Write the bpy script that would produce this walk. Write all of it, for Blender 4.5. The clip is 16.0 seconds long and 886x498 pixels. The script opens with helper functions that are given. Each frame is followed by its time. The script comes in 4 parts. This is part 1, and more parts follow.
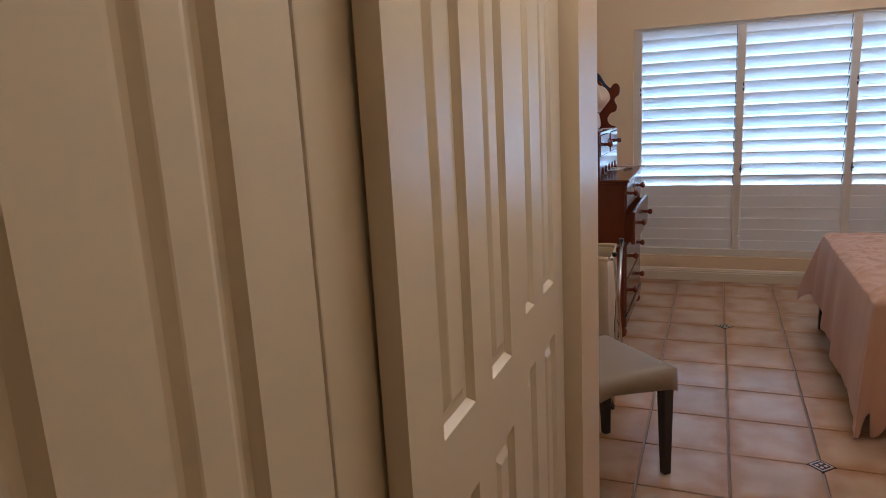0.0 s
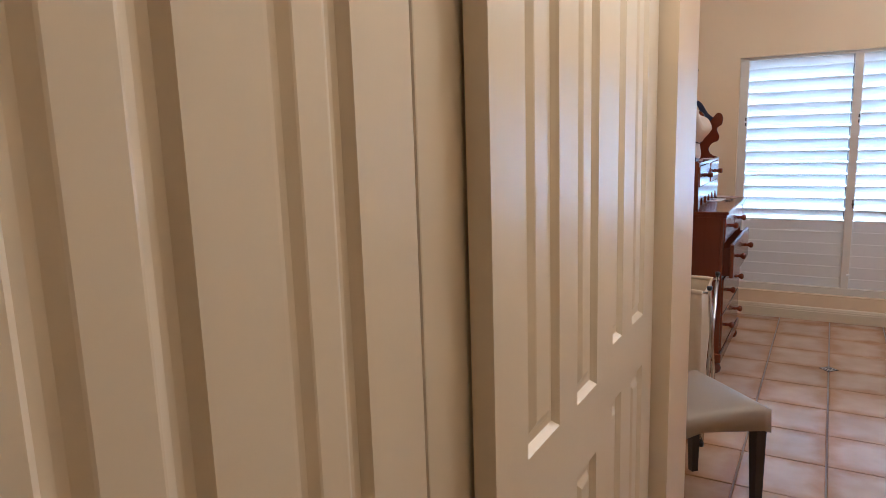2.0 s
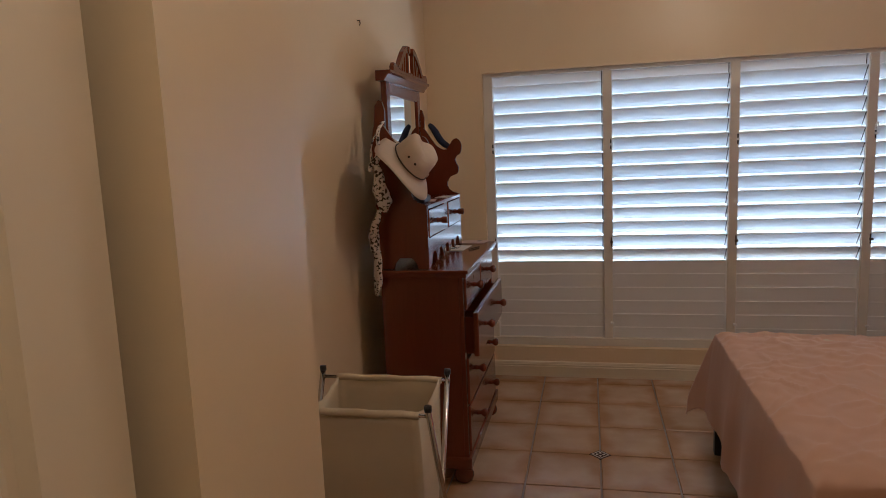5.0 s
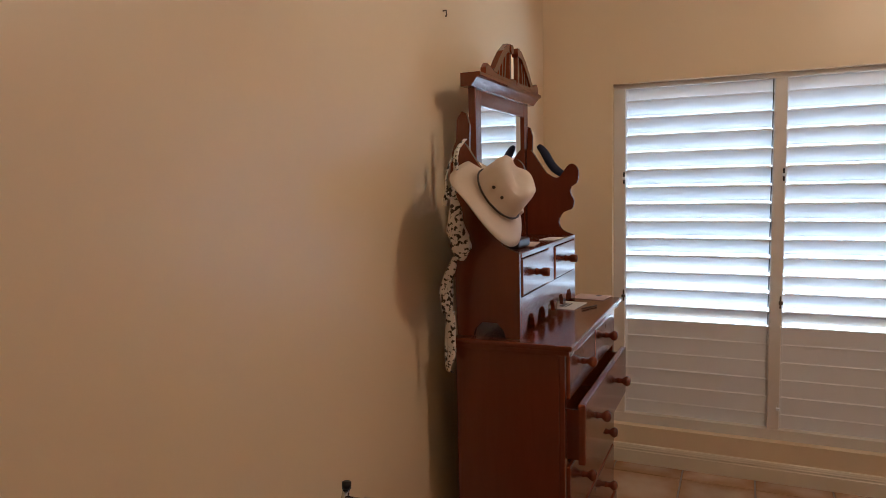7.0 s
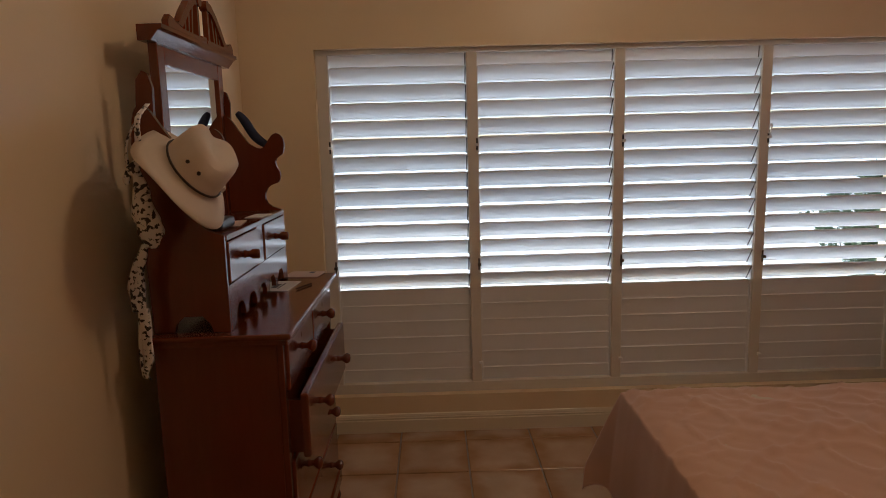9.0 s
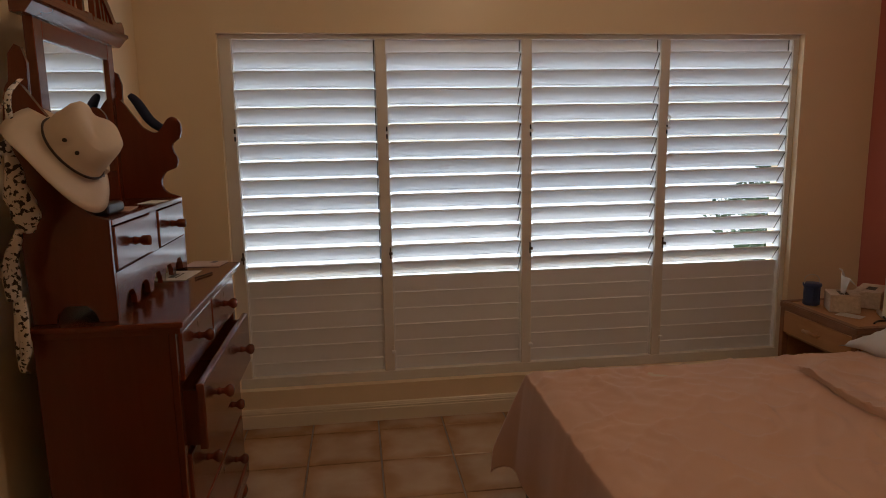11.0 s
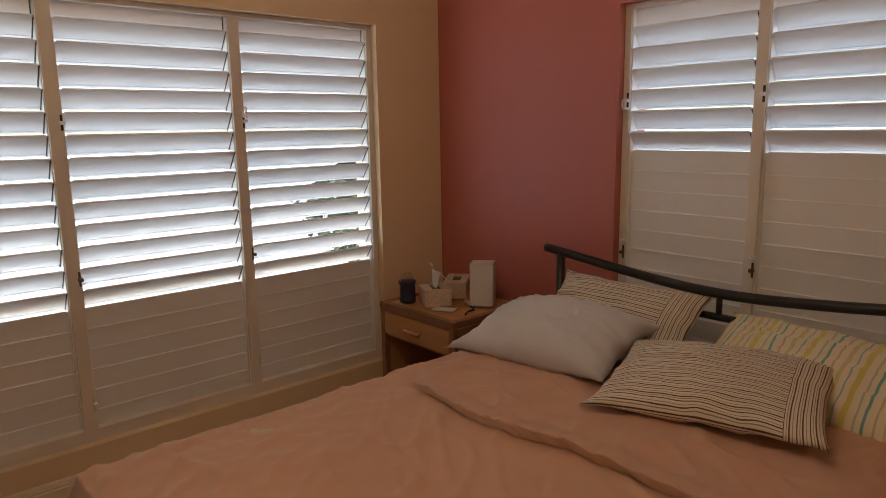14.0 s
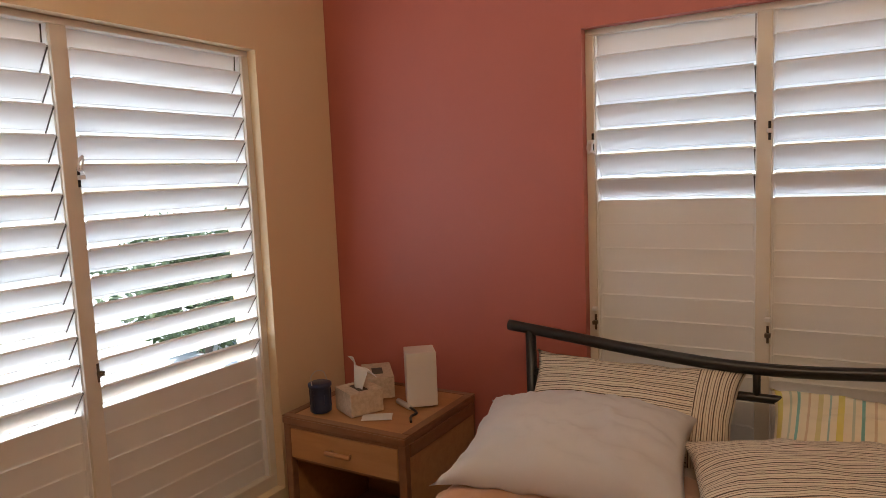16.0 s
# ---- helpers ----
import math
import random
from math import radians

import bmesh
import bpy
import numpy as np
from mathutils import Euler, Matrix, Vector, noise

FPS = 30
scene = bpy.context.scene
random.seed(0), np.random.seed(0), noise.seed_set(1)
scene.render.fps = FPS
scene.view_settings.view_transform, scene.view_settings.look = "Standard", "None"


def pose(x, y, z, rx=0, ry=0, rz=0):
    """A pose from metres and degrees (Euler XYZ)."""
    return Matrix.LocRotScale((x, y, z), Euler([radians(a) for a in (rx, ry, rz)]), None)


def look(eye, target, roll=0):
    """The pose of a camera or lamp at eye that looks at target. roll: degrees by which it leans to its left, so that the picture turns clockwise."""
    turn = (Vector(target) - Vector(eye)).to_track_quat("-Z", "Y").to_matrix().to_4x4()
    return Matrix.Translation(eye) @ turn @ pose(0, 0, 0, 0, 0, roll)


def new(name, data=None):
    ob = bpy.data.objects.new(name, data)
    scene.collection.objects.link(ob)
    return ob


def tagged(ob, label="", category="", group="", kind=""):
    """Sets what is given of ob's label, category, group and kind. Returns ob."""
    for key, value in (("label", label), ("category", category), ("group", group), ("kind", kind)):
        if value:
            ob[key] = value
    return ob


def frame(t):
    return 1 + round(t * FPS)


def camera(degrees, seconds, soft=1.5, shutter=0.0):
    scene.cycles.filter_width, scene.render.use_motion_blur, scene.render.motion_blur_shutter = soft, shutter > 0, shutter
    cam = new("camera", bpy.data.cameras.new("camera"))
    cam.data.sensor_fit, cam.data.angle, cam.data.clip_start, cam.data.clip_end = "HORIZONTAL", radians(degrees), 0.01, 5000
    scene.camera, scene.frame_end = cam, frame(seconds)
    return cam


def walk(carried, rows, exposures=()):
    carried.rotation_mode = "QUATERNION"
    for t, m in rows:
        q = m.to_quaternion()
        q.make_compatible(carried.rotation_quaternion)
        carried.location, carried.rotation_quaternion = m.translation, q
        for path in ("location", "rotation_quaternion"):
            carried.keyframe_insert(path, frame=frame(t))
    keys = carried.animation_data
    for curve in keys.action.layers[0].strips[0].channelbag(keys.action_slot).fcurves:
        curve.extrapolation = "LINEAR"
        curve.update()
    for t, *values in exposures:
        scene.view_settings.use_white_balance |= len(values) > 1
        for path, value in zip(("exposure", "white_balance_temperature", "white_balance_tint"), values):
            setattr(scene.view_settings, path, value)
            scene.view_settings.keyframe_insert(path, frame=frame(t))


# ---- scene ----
cam = camera(67.0, 16.0, 0.9)

PATH = [
    (0, (0.562, -5.524, 1.44), (-0.185, -3.715, 1.031), -3.1),
    (0.5, (0.592, -5.547, 1.45), (-0.308, -3.805, 1.056), -4.2),
    (1, (0.591, -5.568, 1.455), (-0.379, -3.859, 1.087), -2.6),
    (1.5, (0.589, -5.568, 1.456), (-0.405, -3.868, 1.11), -2.7),
    (2, (0.588, -5.596, 1.469), (-0.403, -3.892, 1.129), -1.8),
    (2.5, (0.555, -5.491, 1.488), (0.112, -3.57, 1.149), -1.4),
    (3, (0.527, -5.362, 1.482), (0.448, -3.394, 1.139), -3.4),
    (3.5, (0.52, -5.086, 1.455), (0.342, -3.119, 1.137), -3.1),
    (3.7, (0.549, -4.981, 1.468), (0.322, -3.016, 1.178), -4.2),
    (5.8, (0.613, -3.84, 1.48), (0.031, -1.947, 1.2), -1.3),
    (6, (0.582, -3.748, 1.481), (-0.046, -1.865, 1.235), -1.8),
    (6.5, (0.561, -3.608, 1.481), (-0.123, -1.739, 1.289), -2.7),
    (7, (0.565, -3.494, 1.482), (-0.25, -1.678, 1.285), -1.3),
    (7.5, (0.557, -3.486, 1.515), (-0.13, -1.624, 1.262), -0.8),
    (8, (0.503, -3.4, 1.507), (0.089, -1.457, 1.275), -2.4),
    (8.5, (0.496, -3.358, 1.497), (0.335, -1.381, 1.244), -1.4),
    (9, (0.511, -3.341, 1.494), (0.537, -1.365, 1.182), -1.5),
    (9.5, (0.517, -3.337, 1.483), (0.669, -1.371, 1.148), -1.3),
    (11.8, (0.6, -3.347, 1.452), (0.982, -1.41, 1.13), -0.7),
    (12, (0.588, -3.332, 1.488), (1.048, -1.412, 1.165), -0.7),
    (12.5, (0.637, -3.243, 1.46), (1.348, -1.393, 1.191), -1.6),
    (13, (0.687, -3.086, 1.475), (1.673, -1.368, 1.197), -2.1),
    (13.5, (0.729, -2.959, 1.452), (1.934, -1.4, 1.108), -2.3),
    (14, (0.835, -2.844, 1.444), (2.139, -1.371, 1.085), -1.0),
    (14.5, (0.951, -2.703, 1.451), (2.314, -1.273, 1.139), -0.8),
    (15, (0.97, -2.478, 1.43), (2.448, -1.168, 1.116), 0.9),
    (15.5, (0.949, -2.185, 1.45), (2.606, -1.094, 1.198), -0.6),
    (16, (1.004, -1.941, 1.441), (2.715, -0.927, 1.226), -2.4),
]

EXPOSURES = [(0.0, 2.18, 4480, 2), (0.5, 2.63, 4480, 2), (2.0, 2.85, 4300, 1), (2.5, 2.55, 4050, -2), (3.0, 1.95, 4150, -2), (3.7, 1.6, 4450, 0), (5.8, 1.7, 5250, 4), (6.0, 1.85, 5250, 4), (7.0, 2.15, 5250, 4), (7.5, 2.1, 5250, 4), (8.5, 1.3, 5650, 6), (9.5, 1.12, 6150, 8), (12.5, 1.02, 6200, 8), (13.0, 0.98, 6250, 8), (13.5, 1.1, 6400, 8), (14.5, 1.65, 6400, 8), (15.0, 1.62, 6400, 8), (15.5, 1.8, 6400, 8), (16.0, 2.05, 6400, 8)]
walk(cam, [(t, look(eye, target, roll)) for t, eye, target, roll in PATH], EXPOSURES)

# ---- light ----
SUN_ELEVATION, SUN_AZIMUTH = 58, -30   # degrees; azimuth from +y towards +x
world = bpy.data.worlds.new("sky")
scene.world = world
world.use_nodes = True
sky = world.node_tree.nodes.new("ShaderNodeTexSky")
sky.sky_type, sky.sun_disc = "NISHITA", False
sky.sun_elevation, sky.sun_rotation = radians(SUN_ELEVATION), radians(SUN_AZIMUTH)
world.node_tree.links.new(sky.outputs[0], world.node_tree.nodes["Background"].inputs[0])
world.node_tree.nodes["Background"].inputs[1].default_value = 0.12
sun_data = bpy.data.lights.new("sun", "SUN")
sun_data.energy, sun_data.angle, sun_data.color = 4.7, radians(0.5), (1.0, 0.97, 0.93)
sun = new("sun", sun_data)
_e, _a = radians(SUN_ELEVATION), radians(SUN_AZIMUTH)
sun.matrix_world = look((0, 0, 0), (-math.sin(_a) * math.cos(_e), -math.cos(_a) * math.cos(_e), -math.sin(_e)))


def ceiling_lamp(x, y, z, watts, size, colour):
    """A lamp out of view under the ceiling, soft and equal to all sides."""
    d = bpy.data.lights.new("ceiling_lamp", "POINT")
    d.shadow_soft_size, d.energy, d.color = size, watts, colour
    l = new("ceiling_lamp", d)
    l.matrix_world = pose(x, y, z)


ceiling_lamp(1.375, -1.76, 2.52, 5.6, 0.13, (1.0, 0.67, 0.41))
# Added unseen lamp that brightens the passage and its wardrobe doors.
ceiling_lamp(0.68, -4.25, 2.52, 2.95, 0.12, (1.0, 0.78, 0.57))


# ---- materials ----
def material(name, base, rough=0.5, other=None, scale=6.0, detail=60.0, mix=0.5, bump=0.1, bump_dist=0.002,
             metal=0.0, spec=0.5, sheen=0.0, vary=0.0, coords="Object"):
    """A surface with two scales of variation and fine relief. other: the second colour."""
    m = bpy.data.materials.new(name)
    m.use_nodes = True
    nt = m.node_tree
    b = nt.nodes["Principled BSDF"]
    other = other or tuple(c * 0.88 for c in base)
    tc = nt.nodes.new("ShaderNodeTexCoord")
    big = nt.nodes.new("ShaderNodeTexNoise")
    big.inputs["Scale"].default_value, big.inputs["Detail"].default_value = scale, 5
    small = nt.nodes.new("ShaderNodeTexNoise")
    small.inputs["Scale"].default_value, small.inputs["Detail"].default_value = detail, 3
    nt.links.new(tc.outputs[coords], big.inputs["Vector"])
    nt.links.new(tc.outputs[coords], small.inputs["Vector"])
    ramp = nt.nodes.new("ShaderNodeMapRange")
    ramp.inputs[1].default_value, ramp.inputs[2].default_value = 0.35, 0.65
    nt.links.new(big.outputs[0], ramp.inputs[0])
    scl = nt.nodes.new("ShaderNodeMath")
    scl.operation = "MULTIPLY"
    scl.inputs[1].default_value = mix
    nt.links.new(ramp.outputs[0], scl.inputs[0])
    mx = nt.nodes.new("ShaderNodeMix")
    mx.data_type = "RGBA"
    mx.inputs["A"].default_value, mx.inputs["B"].default_value = (*base, 1), (*other, 1)
    nt.links.new(scl.outputs[0], mx.inputs["Factor"])
    colour = mx.outputs["Result"]
    if vary:
        info = nt.nodes.new("ShaderNodeObjectInfo")
        hsv = nt.nodes.new("ShaderNodeHueSaturation")
        r = nt.nodes.new("ShaderNodeMapRange")
        r.inputs[3].default_value, r.inputs[4].default_value = 1 - vary, 1 + vary
        nt.links.new(info.outputs["Random"], r.inputs[0])
        nt.links.new(r.outputs[0], hsv.inputs["Value"])
        nt.links.new(colour, hsv.inputs["Color"])
        colour = hsv.outputs[0]
    nt.links.new(colour, b.inputs["Base Color"])
    rr = nt.nodes.new("ShaderNodeMapRange")
    rr.inputs[3].default_value, rr.inputs[4].default_value = max(0.02, rough - 0.08), min(1, rough + 0.08)
    nt.links.new(small.outputs[0], rr.inputs[0])
    nt.links.new(rr.outputs[0], b.inputs["Roughness"])
    bp = nt.nodes.new("ShaderNodeBump")
    bp.inputs["Strength"].default_value, bp.inputs["Distance"].default_value = bump, bump_dist
    nt.links.new(small.outputs[0], bp.inputs["Height"])
    nt.links.new(bp.outputs[0], b.inputs["Normal"])
    b.inputs["Metallic"].default_value, b.inputs["Specular IOR Level"].default_value = metal, spec
    b.inputs["Sheen Weight"].default_value = sheen
    return m


def wood(name, base, other, rough=0.35, along=(1, 12, 12), rings=3.0):
    """Stained timber: grain stretched along one axis."""
    m = material(name, base, rough, other, 4, 90, 0.6, 0.02)
    nt = m.node_tree
    big = [n for n in nt.nodes if n.type == "TEX_NOISE"]
    tc = [n for n in nt.nodes if n.type == "TEX_COORD"][0]
    mp = nt.nodes.new("ShaderNodeMapping")
    mp.inputs["Scale"].default_value = along
    nt.links.new(tc.outputs["Object"], mp.inputs[0])
    for n in big:
        nt.links.new(mp.outputs[0], n.inputs["Vector"])
    big[0].inputs["Scale"].default_value, big[0].inputs["Distortion"].default_value = rings, 0.6
    big[1].inputs["Scale"].default_value = 14
    for n in nt.nodes:
        if n.type == "MAP_RANGE" and n.inputs[4].default_value < 0.9:
            n.inputs[3].default_value, n.inputs[4].default_value = rough - 0.025, rough + 0.025
        if n.type == "BUMP":
            n.inputs["Strength"].default_value = 0.006
    return m


def striped(name, ground, bands, axis, period, rough=0.85):
    """Woven cotton with coloured stripes: bands are (from, to, colour) as shares of the period, in UV units along axis 0 or 1."""
    m = material(name, ground, rough, None, 10, 220, 0.3, 0.12, 0.001, sheen=0.2)
    nt = m.node_tree
    mx = [n for n in nt.nodes if n.type == "MIX"][0]
    bsdf = nt.nodes["Principled BSDF"]
    tc = [n for n in nt.nodes if n.type == "TEX_COORD"][0]
    sep = nt.nodes.new("ShaderNodeSeparateXYZ")
    nt.links.new(tc.outputs["UV"], sep.inputs[0])
    div = nt.nodes.new("ShaderNodeMath")
    div.operation = "DIVIDE"
    div.inputs[1].default_value = period
    nt.links.new(sep.outputs[axis], div.inputs[0])
    fr = nt.nodes.new("ShaderNodeMath")
    fr.operation = "FRACT"
    nt.links.new(div.outputs[0], fr.inputs[0])
    colour = mx.outputs["Result"]
    for lo, hi, c in bands:
        cmp_ = nt.nodes.new("ShaderNodeMath")
        cmp_.operation = "COMPARE"
        cmp_.inputs[1].default_value, cmp_.inputs[2].default_value = (lo + hi) / 2, (hi - lo) / 2
        nt.links.new(fr.outputs[0], cmp_.inputs[0])
        mm = nt.nodes.new("ShaderNodeMix")
        mm.data_type = "RGBA"
        mm.inputs["B"].default_value = (*c, 1)
        nt.links.new(colour, mm.inputs["A"])
        nt.links.new(cmp_.outputs[0], mm.inputs["Factor"])
        colour = mm.outputs["Result"]
    nt.links.new(colour, bsdf.inputs["Base Color"])
    return m


CREAM = material("cream_wall_paint", (0.83, 0.66, 0.43), 0.34, (0.80, 0.63, 0.405), 1.5, 180, 0.5, 0.12, 0.001)
ROSE = material("rose_wall_paint", (0.52, 0.160, 0.125), 0.45, (0.475, 0.138, 0.108), 2.0, 160, 0.6, 0.15, 0.001)
CEIL = material("ceiling_paint", (0.8, 0.78, 0.72), 0.8)
GLOSS = material("cream_gloss_paint", (0.80, 0.69, 0.525), 0.32, (0.77, 0.655, 0.485), 2.5, 120, 0.5, 0.05, 0.001)
TRIM = material("trim_paint", (0.80, 0.70, 0.52), 0.4, None, 3, 120, 0.3, 0.05, 0.001)
BLADE = material("white_louvre_paint", (0.86, 0.86, 0.86), 0.4, (0.82, 0.82, 0.815), 4, 150, 0.5, 0.02, 0.001, vary=0.03)
FRAME = material("window_frame_paint", (0.78, 0.725, 0.64), 0.45, None, 5, 140, 0.4, 0.05, 0.001)
BLACKM = material("black_enamel", (0.012, 0.012, 0.014), 0.35, (0.02, 0.02, 0.022), 10, 200, 0.5, 0.05)
# Dark tone for the shaded top edges of open louvre blades.
EDGE_SHADE = material("blade_edge_shade", (0.07, 0.055, 0.045), 0.7)
BRASSY = material("aged_latch_metal", (0.10, 0.07, 0.05), 0.45, (0.2, 0.15, 0.1), 30, 200, 0.6, 0.1, metal=0.6)
TILE = material("terracotta_tile", (0.57, 0.40, 0.26), 0.2, (0.48, 0.315, 0.19), 5.5, 45, 0.85, 0.10, 0.002, vary=0.07)


def glaze_tiles(m):
    """Lets the mottling run on from tile to tile, with a deeper tone towards each tile's edge."""
    nt = m.node_tree
    geo = nt.nodes.new("ShaderNodeNewGeometry")
    for n in nt.nodes:
        if n.type == "TEX_NOISE":
            nt.links.new(geo.outputs["Position"], n.inputs["Vector"])
    tc = [n for n in nt.nodes if n.type == "TEX_COORD"][0]
    sep = nt.nodes.new("ShaderNodeSeparateXYZ")
    nt.links.new(tc.outputs["Object"], sep.inputs[0])
    edge = None
    for k in (0, 1):
        a = nt.nodes.new("ShaderNodeMath")
        a.operation = "ABSOLUTE"
        nt.links.new(sep.outputs[k], a.inputs[0])
        if edge is None:
            edge = a
        else:
            b = nt.nodes.new("ShaderNodeMath")
            b.operation = "MAXIMUM"
            nt.links.new(edge.outputs[0], b.inputs[0])
            nt.links.new(a.outputs[0], b.inputs[1])
            edge = b
    big = [n for n in nt.nodes if n.type == "TEX_NOISE"][0]
    add = nt.nodes.new("ShaderNodeMath")
    add.operation = "MULTIPLY_ADD"
    add.inputs[1].default_value = 0.10
    nt.links.new(big.outputs[0], add.inputs[0])
    nt.links.new(edge.outputs[0], add.inputs[2])
    r = nt.nodes.new("ShaderNodeMapRange")
    r.interpolation_type = "SMOOTHSTEP"
    r.inputs[1].default_value, r.inputs[2].default_value = 0.13, 0.215
    nt.links.new(add.outputs[0], r.inputs[0])
    b = nt.nodes["Principled BSDF"]
    src = b.inputs["Base Color"].links[0].from_socket
    mx = nt.nodes.new("ShaderNodeMix")
    mx.data_type, mx.blend_type = "RGBA", "MULTIPLY"
    mx.inputs["B"].default_value = (0.84, 0.70, 0.55, 1)
    nt.links.new(src, mx.inputs["A"])
    nt.links.new(r.outputs[0], mx.inputs["Factor"])
    nt.links.new(mx.outputs["Result"], b.inputs["Base Color"])


glaze_tiles(TILE)
GROUT = material("tile_grout", (0.30, 0.235, 0.18), 0.9, None, 8, 150, 0.5, 0.3)
INSET_D = material("inset_dark_glaze", (0.07, 0.045, 0.04), 0.25)
INSET_L = material("inset_pale_glaze", (0.66, 0.55, 0.44), 0.25)
CHERRY = wood("cherry_stain", (0.15, 0.031, 0.012), (0.13, 0.0265, 0.010), 0.21, (14, 14, 1.2))
CHERRY_Y = wood("cherry_stain_long", (0.16, 0.034, 0.013), (0.14, 0.029, 0.011), 0.2, (14, 1.2, 14))
for _m in (CHERRY, CHERRY_Y):
    _m.node_tree.nodes["Principled BSDF"].inputs["Coat Weight"].default_value = 0.25
    _m.node_tree.nodes["Principled BSDF"].inputs["Coat Roughness"].default_value = 0.1
OAK_T = wood("oak_veneer", (0.50, 0.26, 0.105), (0.41, 0.195, 0.075), 0.38, (12, 1.2, 12))
OAK_D = wood("oak_frame", (0.27, 0.125, 0.06), (0.19, 0.085, 0.042), 0.42, (10, 1.5, 10))
MIRROR = material("mirror_glass", (0.9, 0.92, 0.92), 0.02, None, 5, 5, 0.0, 0.0, metal=1.0)
for _n in MIRROR.node_tree.nodes:
    if _n.type == "MAP_RANGE" and _n.inputs[4].default_value < 0.2:
        _n.inputs[3].default_value, _n.inputs[4].default_value = 0.01, 0.02
LINEN = material("peach_cotton", (0.62, 0.375, 0.255), 0.85, (0.57, 0.335, 0.225), 5, 350, 0.5, 0.2, 0.001, sheen=0.3)
SHEET = material("cream_fitted_sheet", (0.66, 0.56, 0.43), 0.85, None, 6, 300, 0.4, 0.15, 0.001)
WHITE_COTTON = material("pale_grey_cotton", (0.64, 0.64, 0.67), 0.8, (0.58, 0.58, 0.61), 6, 320, 0.5, 0.15, 0.001, sheen=0.2)
TICKING = striped("brown_ticking", (0.76, 0.69, 0.57), [(0.06, 0.15, (0.11, 0.075, 0.055)), (0.30, 0.36, (0.34, 0.265, 0.19)), (0.48, 0.60, (0.10, 0.07, 0.05)), (0.76, 0.82, (0.36, 0.285, 0.21))], 1, 0.031)
TICKING_X = striped("brown_ticking_cross", (0.76, 0.69, 0.57), [(0.06, 0.15, (0.11, 0.075, 0.055)), (0.30, 0.36, (0.34, 0.265, 0.19)), (0.48, 0.60, (0.10, 0.07, 0.05)), (0.76, 0.82, (0.36, 0.285, 0.21))], 0, 0.031)
BEACH = striped("yellow_teal_stripe", (0.80, 0.73, 0.55), [(0.05, 0.15, (0.68, 0.60, 0.16)), (0.27, 0.31, (0.50, 0.55, 0.42)), (0.40, 0.45, (0.20, 0.46, 0.42)), (0.58, 0.62, (0.62, 0.48, 0.32)), (0.74, 0.82, (0.63, 0.58, 0.28)), (0.92, 0.95, (0.34, 0.50, 0.45))], 0, 0.16)
CANVAS = material("hamper_canvas", (0.70, 0.59, 0.42), 0.9, (0.64, 0.53, 0.37), 9, 260, 0.5, 0.25, 0.001)
CHROME = material("chromed_tube", (0.62, 0.6, 0.57), 0.18, (0.5, 0.47, 0.44), 12, 90, 0.5, 0.02, metal=1.0)
LEATHER = material("taupe_leatherette", (0.36, 0.29, 0.215), 0.45, (0.32, 0.255, 0.19), 8, 260, 0.5, 0.25, 0.001)
DARKWOOD = material("dark_leg_lacquer", (0.018, 0.013, 0.011), 0.35, (0.03, 0.02, 0.015), 10, 120, 0.5, 0.05)
HATFELT = material("beige_hat_canvas", (0.66, 0.545, 0.43), 0.9, (0.60, 0.49, 0.38), 12, 260, 0.5, 0.25, 0.001)
DARKCORD = material("dark_hat_cord", (0.05, 0.035, 0.03), 0.7)
NAVY = material("navy_cloth", (0.016, 0.022, 0.055), 0.8, (0.022, 0.03, 0.07), 12, 200, 0.5, 0.2)
PAPER = material("white_paper", (0.76, 0.73, 0.68), 0.7, (0.72, 0.68, 0.62), 14, 100, 0.5, 0.05)
CARDP = material("pink_card", (0.62, 0.45, 0.38), 0.7)
INK = material("print_ink", (0.12, 0.11, 0.12), 0.7)
TISSUE = material("tissue_paper", (0.86, 0.84, 0.81), 0.9)
WOVENBOX = material("woven_box", (0.66, 0.53, 0.40), 0.8, (0.5, 0.38, 0.27), 70, 160, 0.7, 0.5, 0.003)
FROST = material("frosted_glass_shade", (0.72, 0.67, 0.61), 0.35, (0.68, 0.63, 0.57), 6, 200, 0.5, 0.05)
PLASTIC_W = material("white_plastic", (0.72, 0.68, 0.61), 0.4)
SILVER = material("brushed_silver", (0.72, 0.70, 0.66), 0.35, None, 12, 120, 0.4, 0.05, metal=0.3)
# Dark brown puts the shade inside wardrobes and tissue boxes into the colour.
INSIDE_SHADE = material("inside_shade", (0.12, 0.10, 0.08), 0.9)


# ---- mesh tools ----
def obj(name, bm, mat, parent=None, label="", smooth=False):
    me = bpy.data.meshes.new(name)
    bmesh.ops.recalc_face_normals(bm, faces=bm.faces)
    bm.to_mesh(me)
    bm.free()
    mats = mat if isinstance(mat, (list, tuple)) else [mat]
    for x in mats:
        me.materials.append(x)
    if smooth:
        me.shade_smooth()
    ob = new(name, me)
    if parent is not None:
        ob.parent = parent
    if label:
        ob["label"] = label
    return ob


def part(name, bm, mat, parent, label="", smooth=False):
    return obj(name, bm, mat, parent, label, smooth)


def thing(name, label, category, at=(0, 0, 0), group="", kind="", rz=0.0):
    e = new(name)
    e.matrix_world = pose(*at, 0, 0, rz)
    return tagged(e, label, category, group, kind)


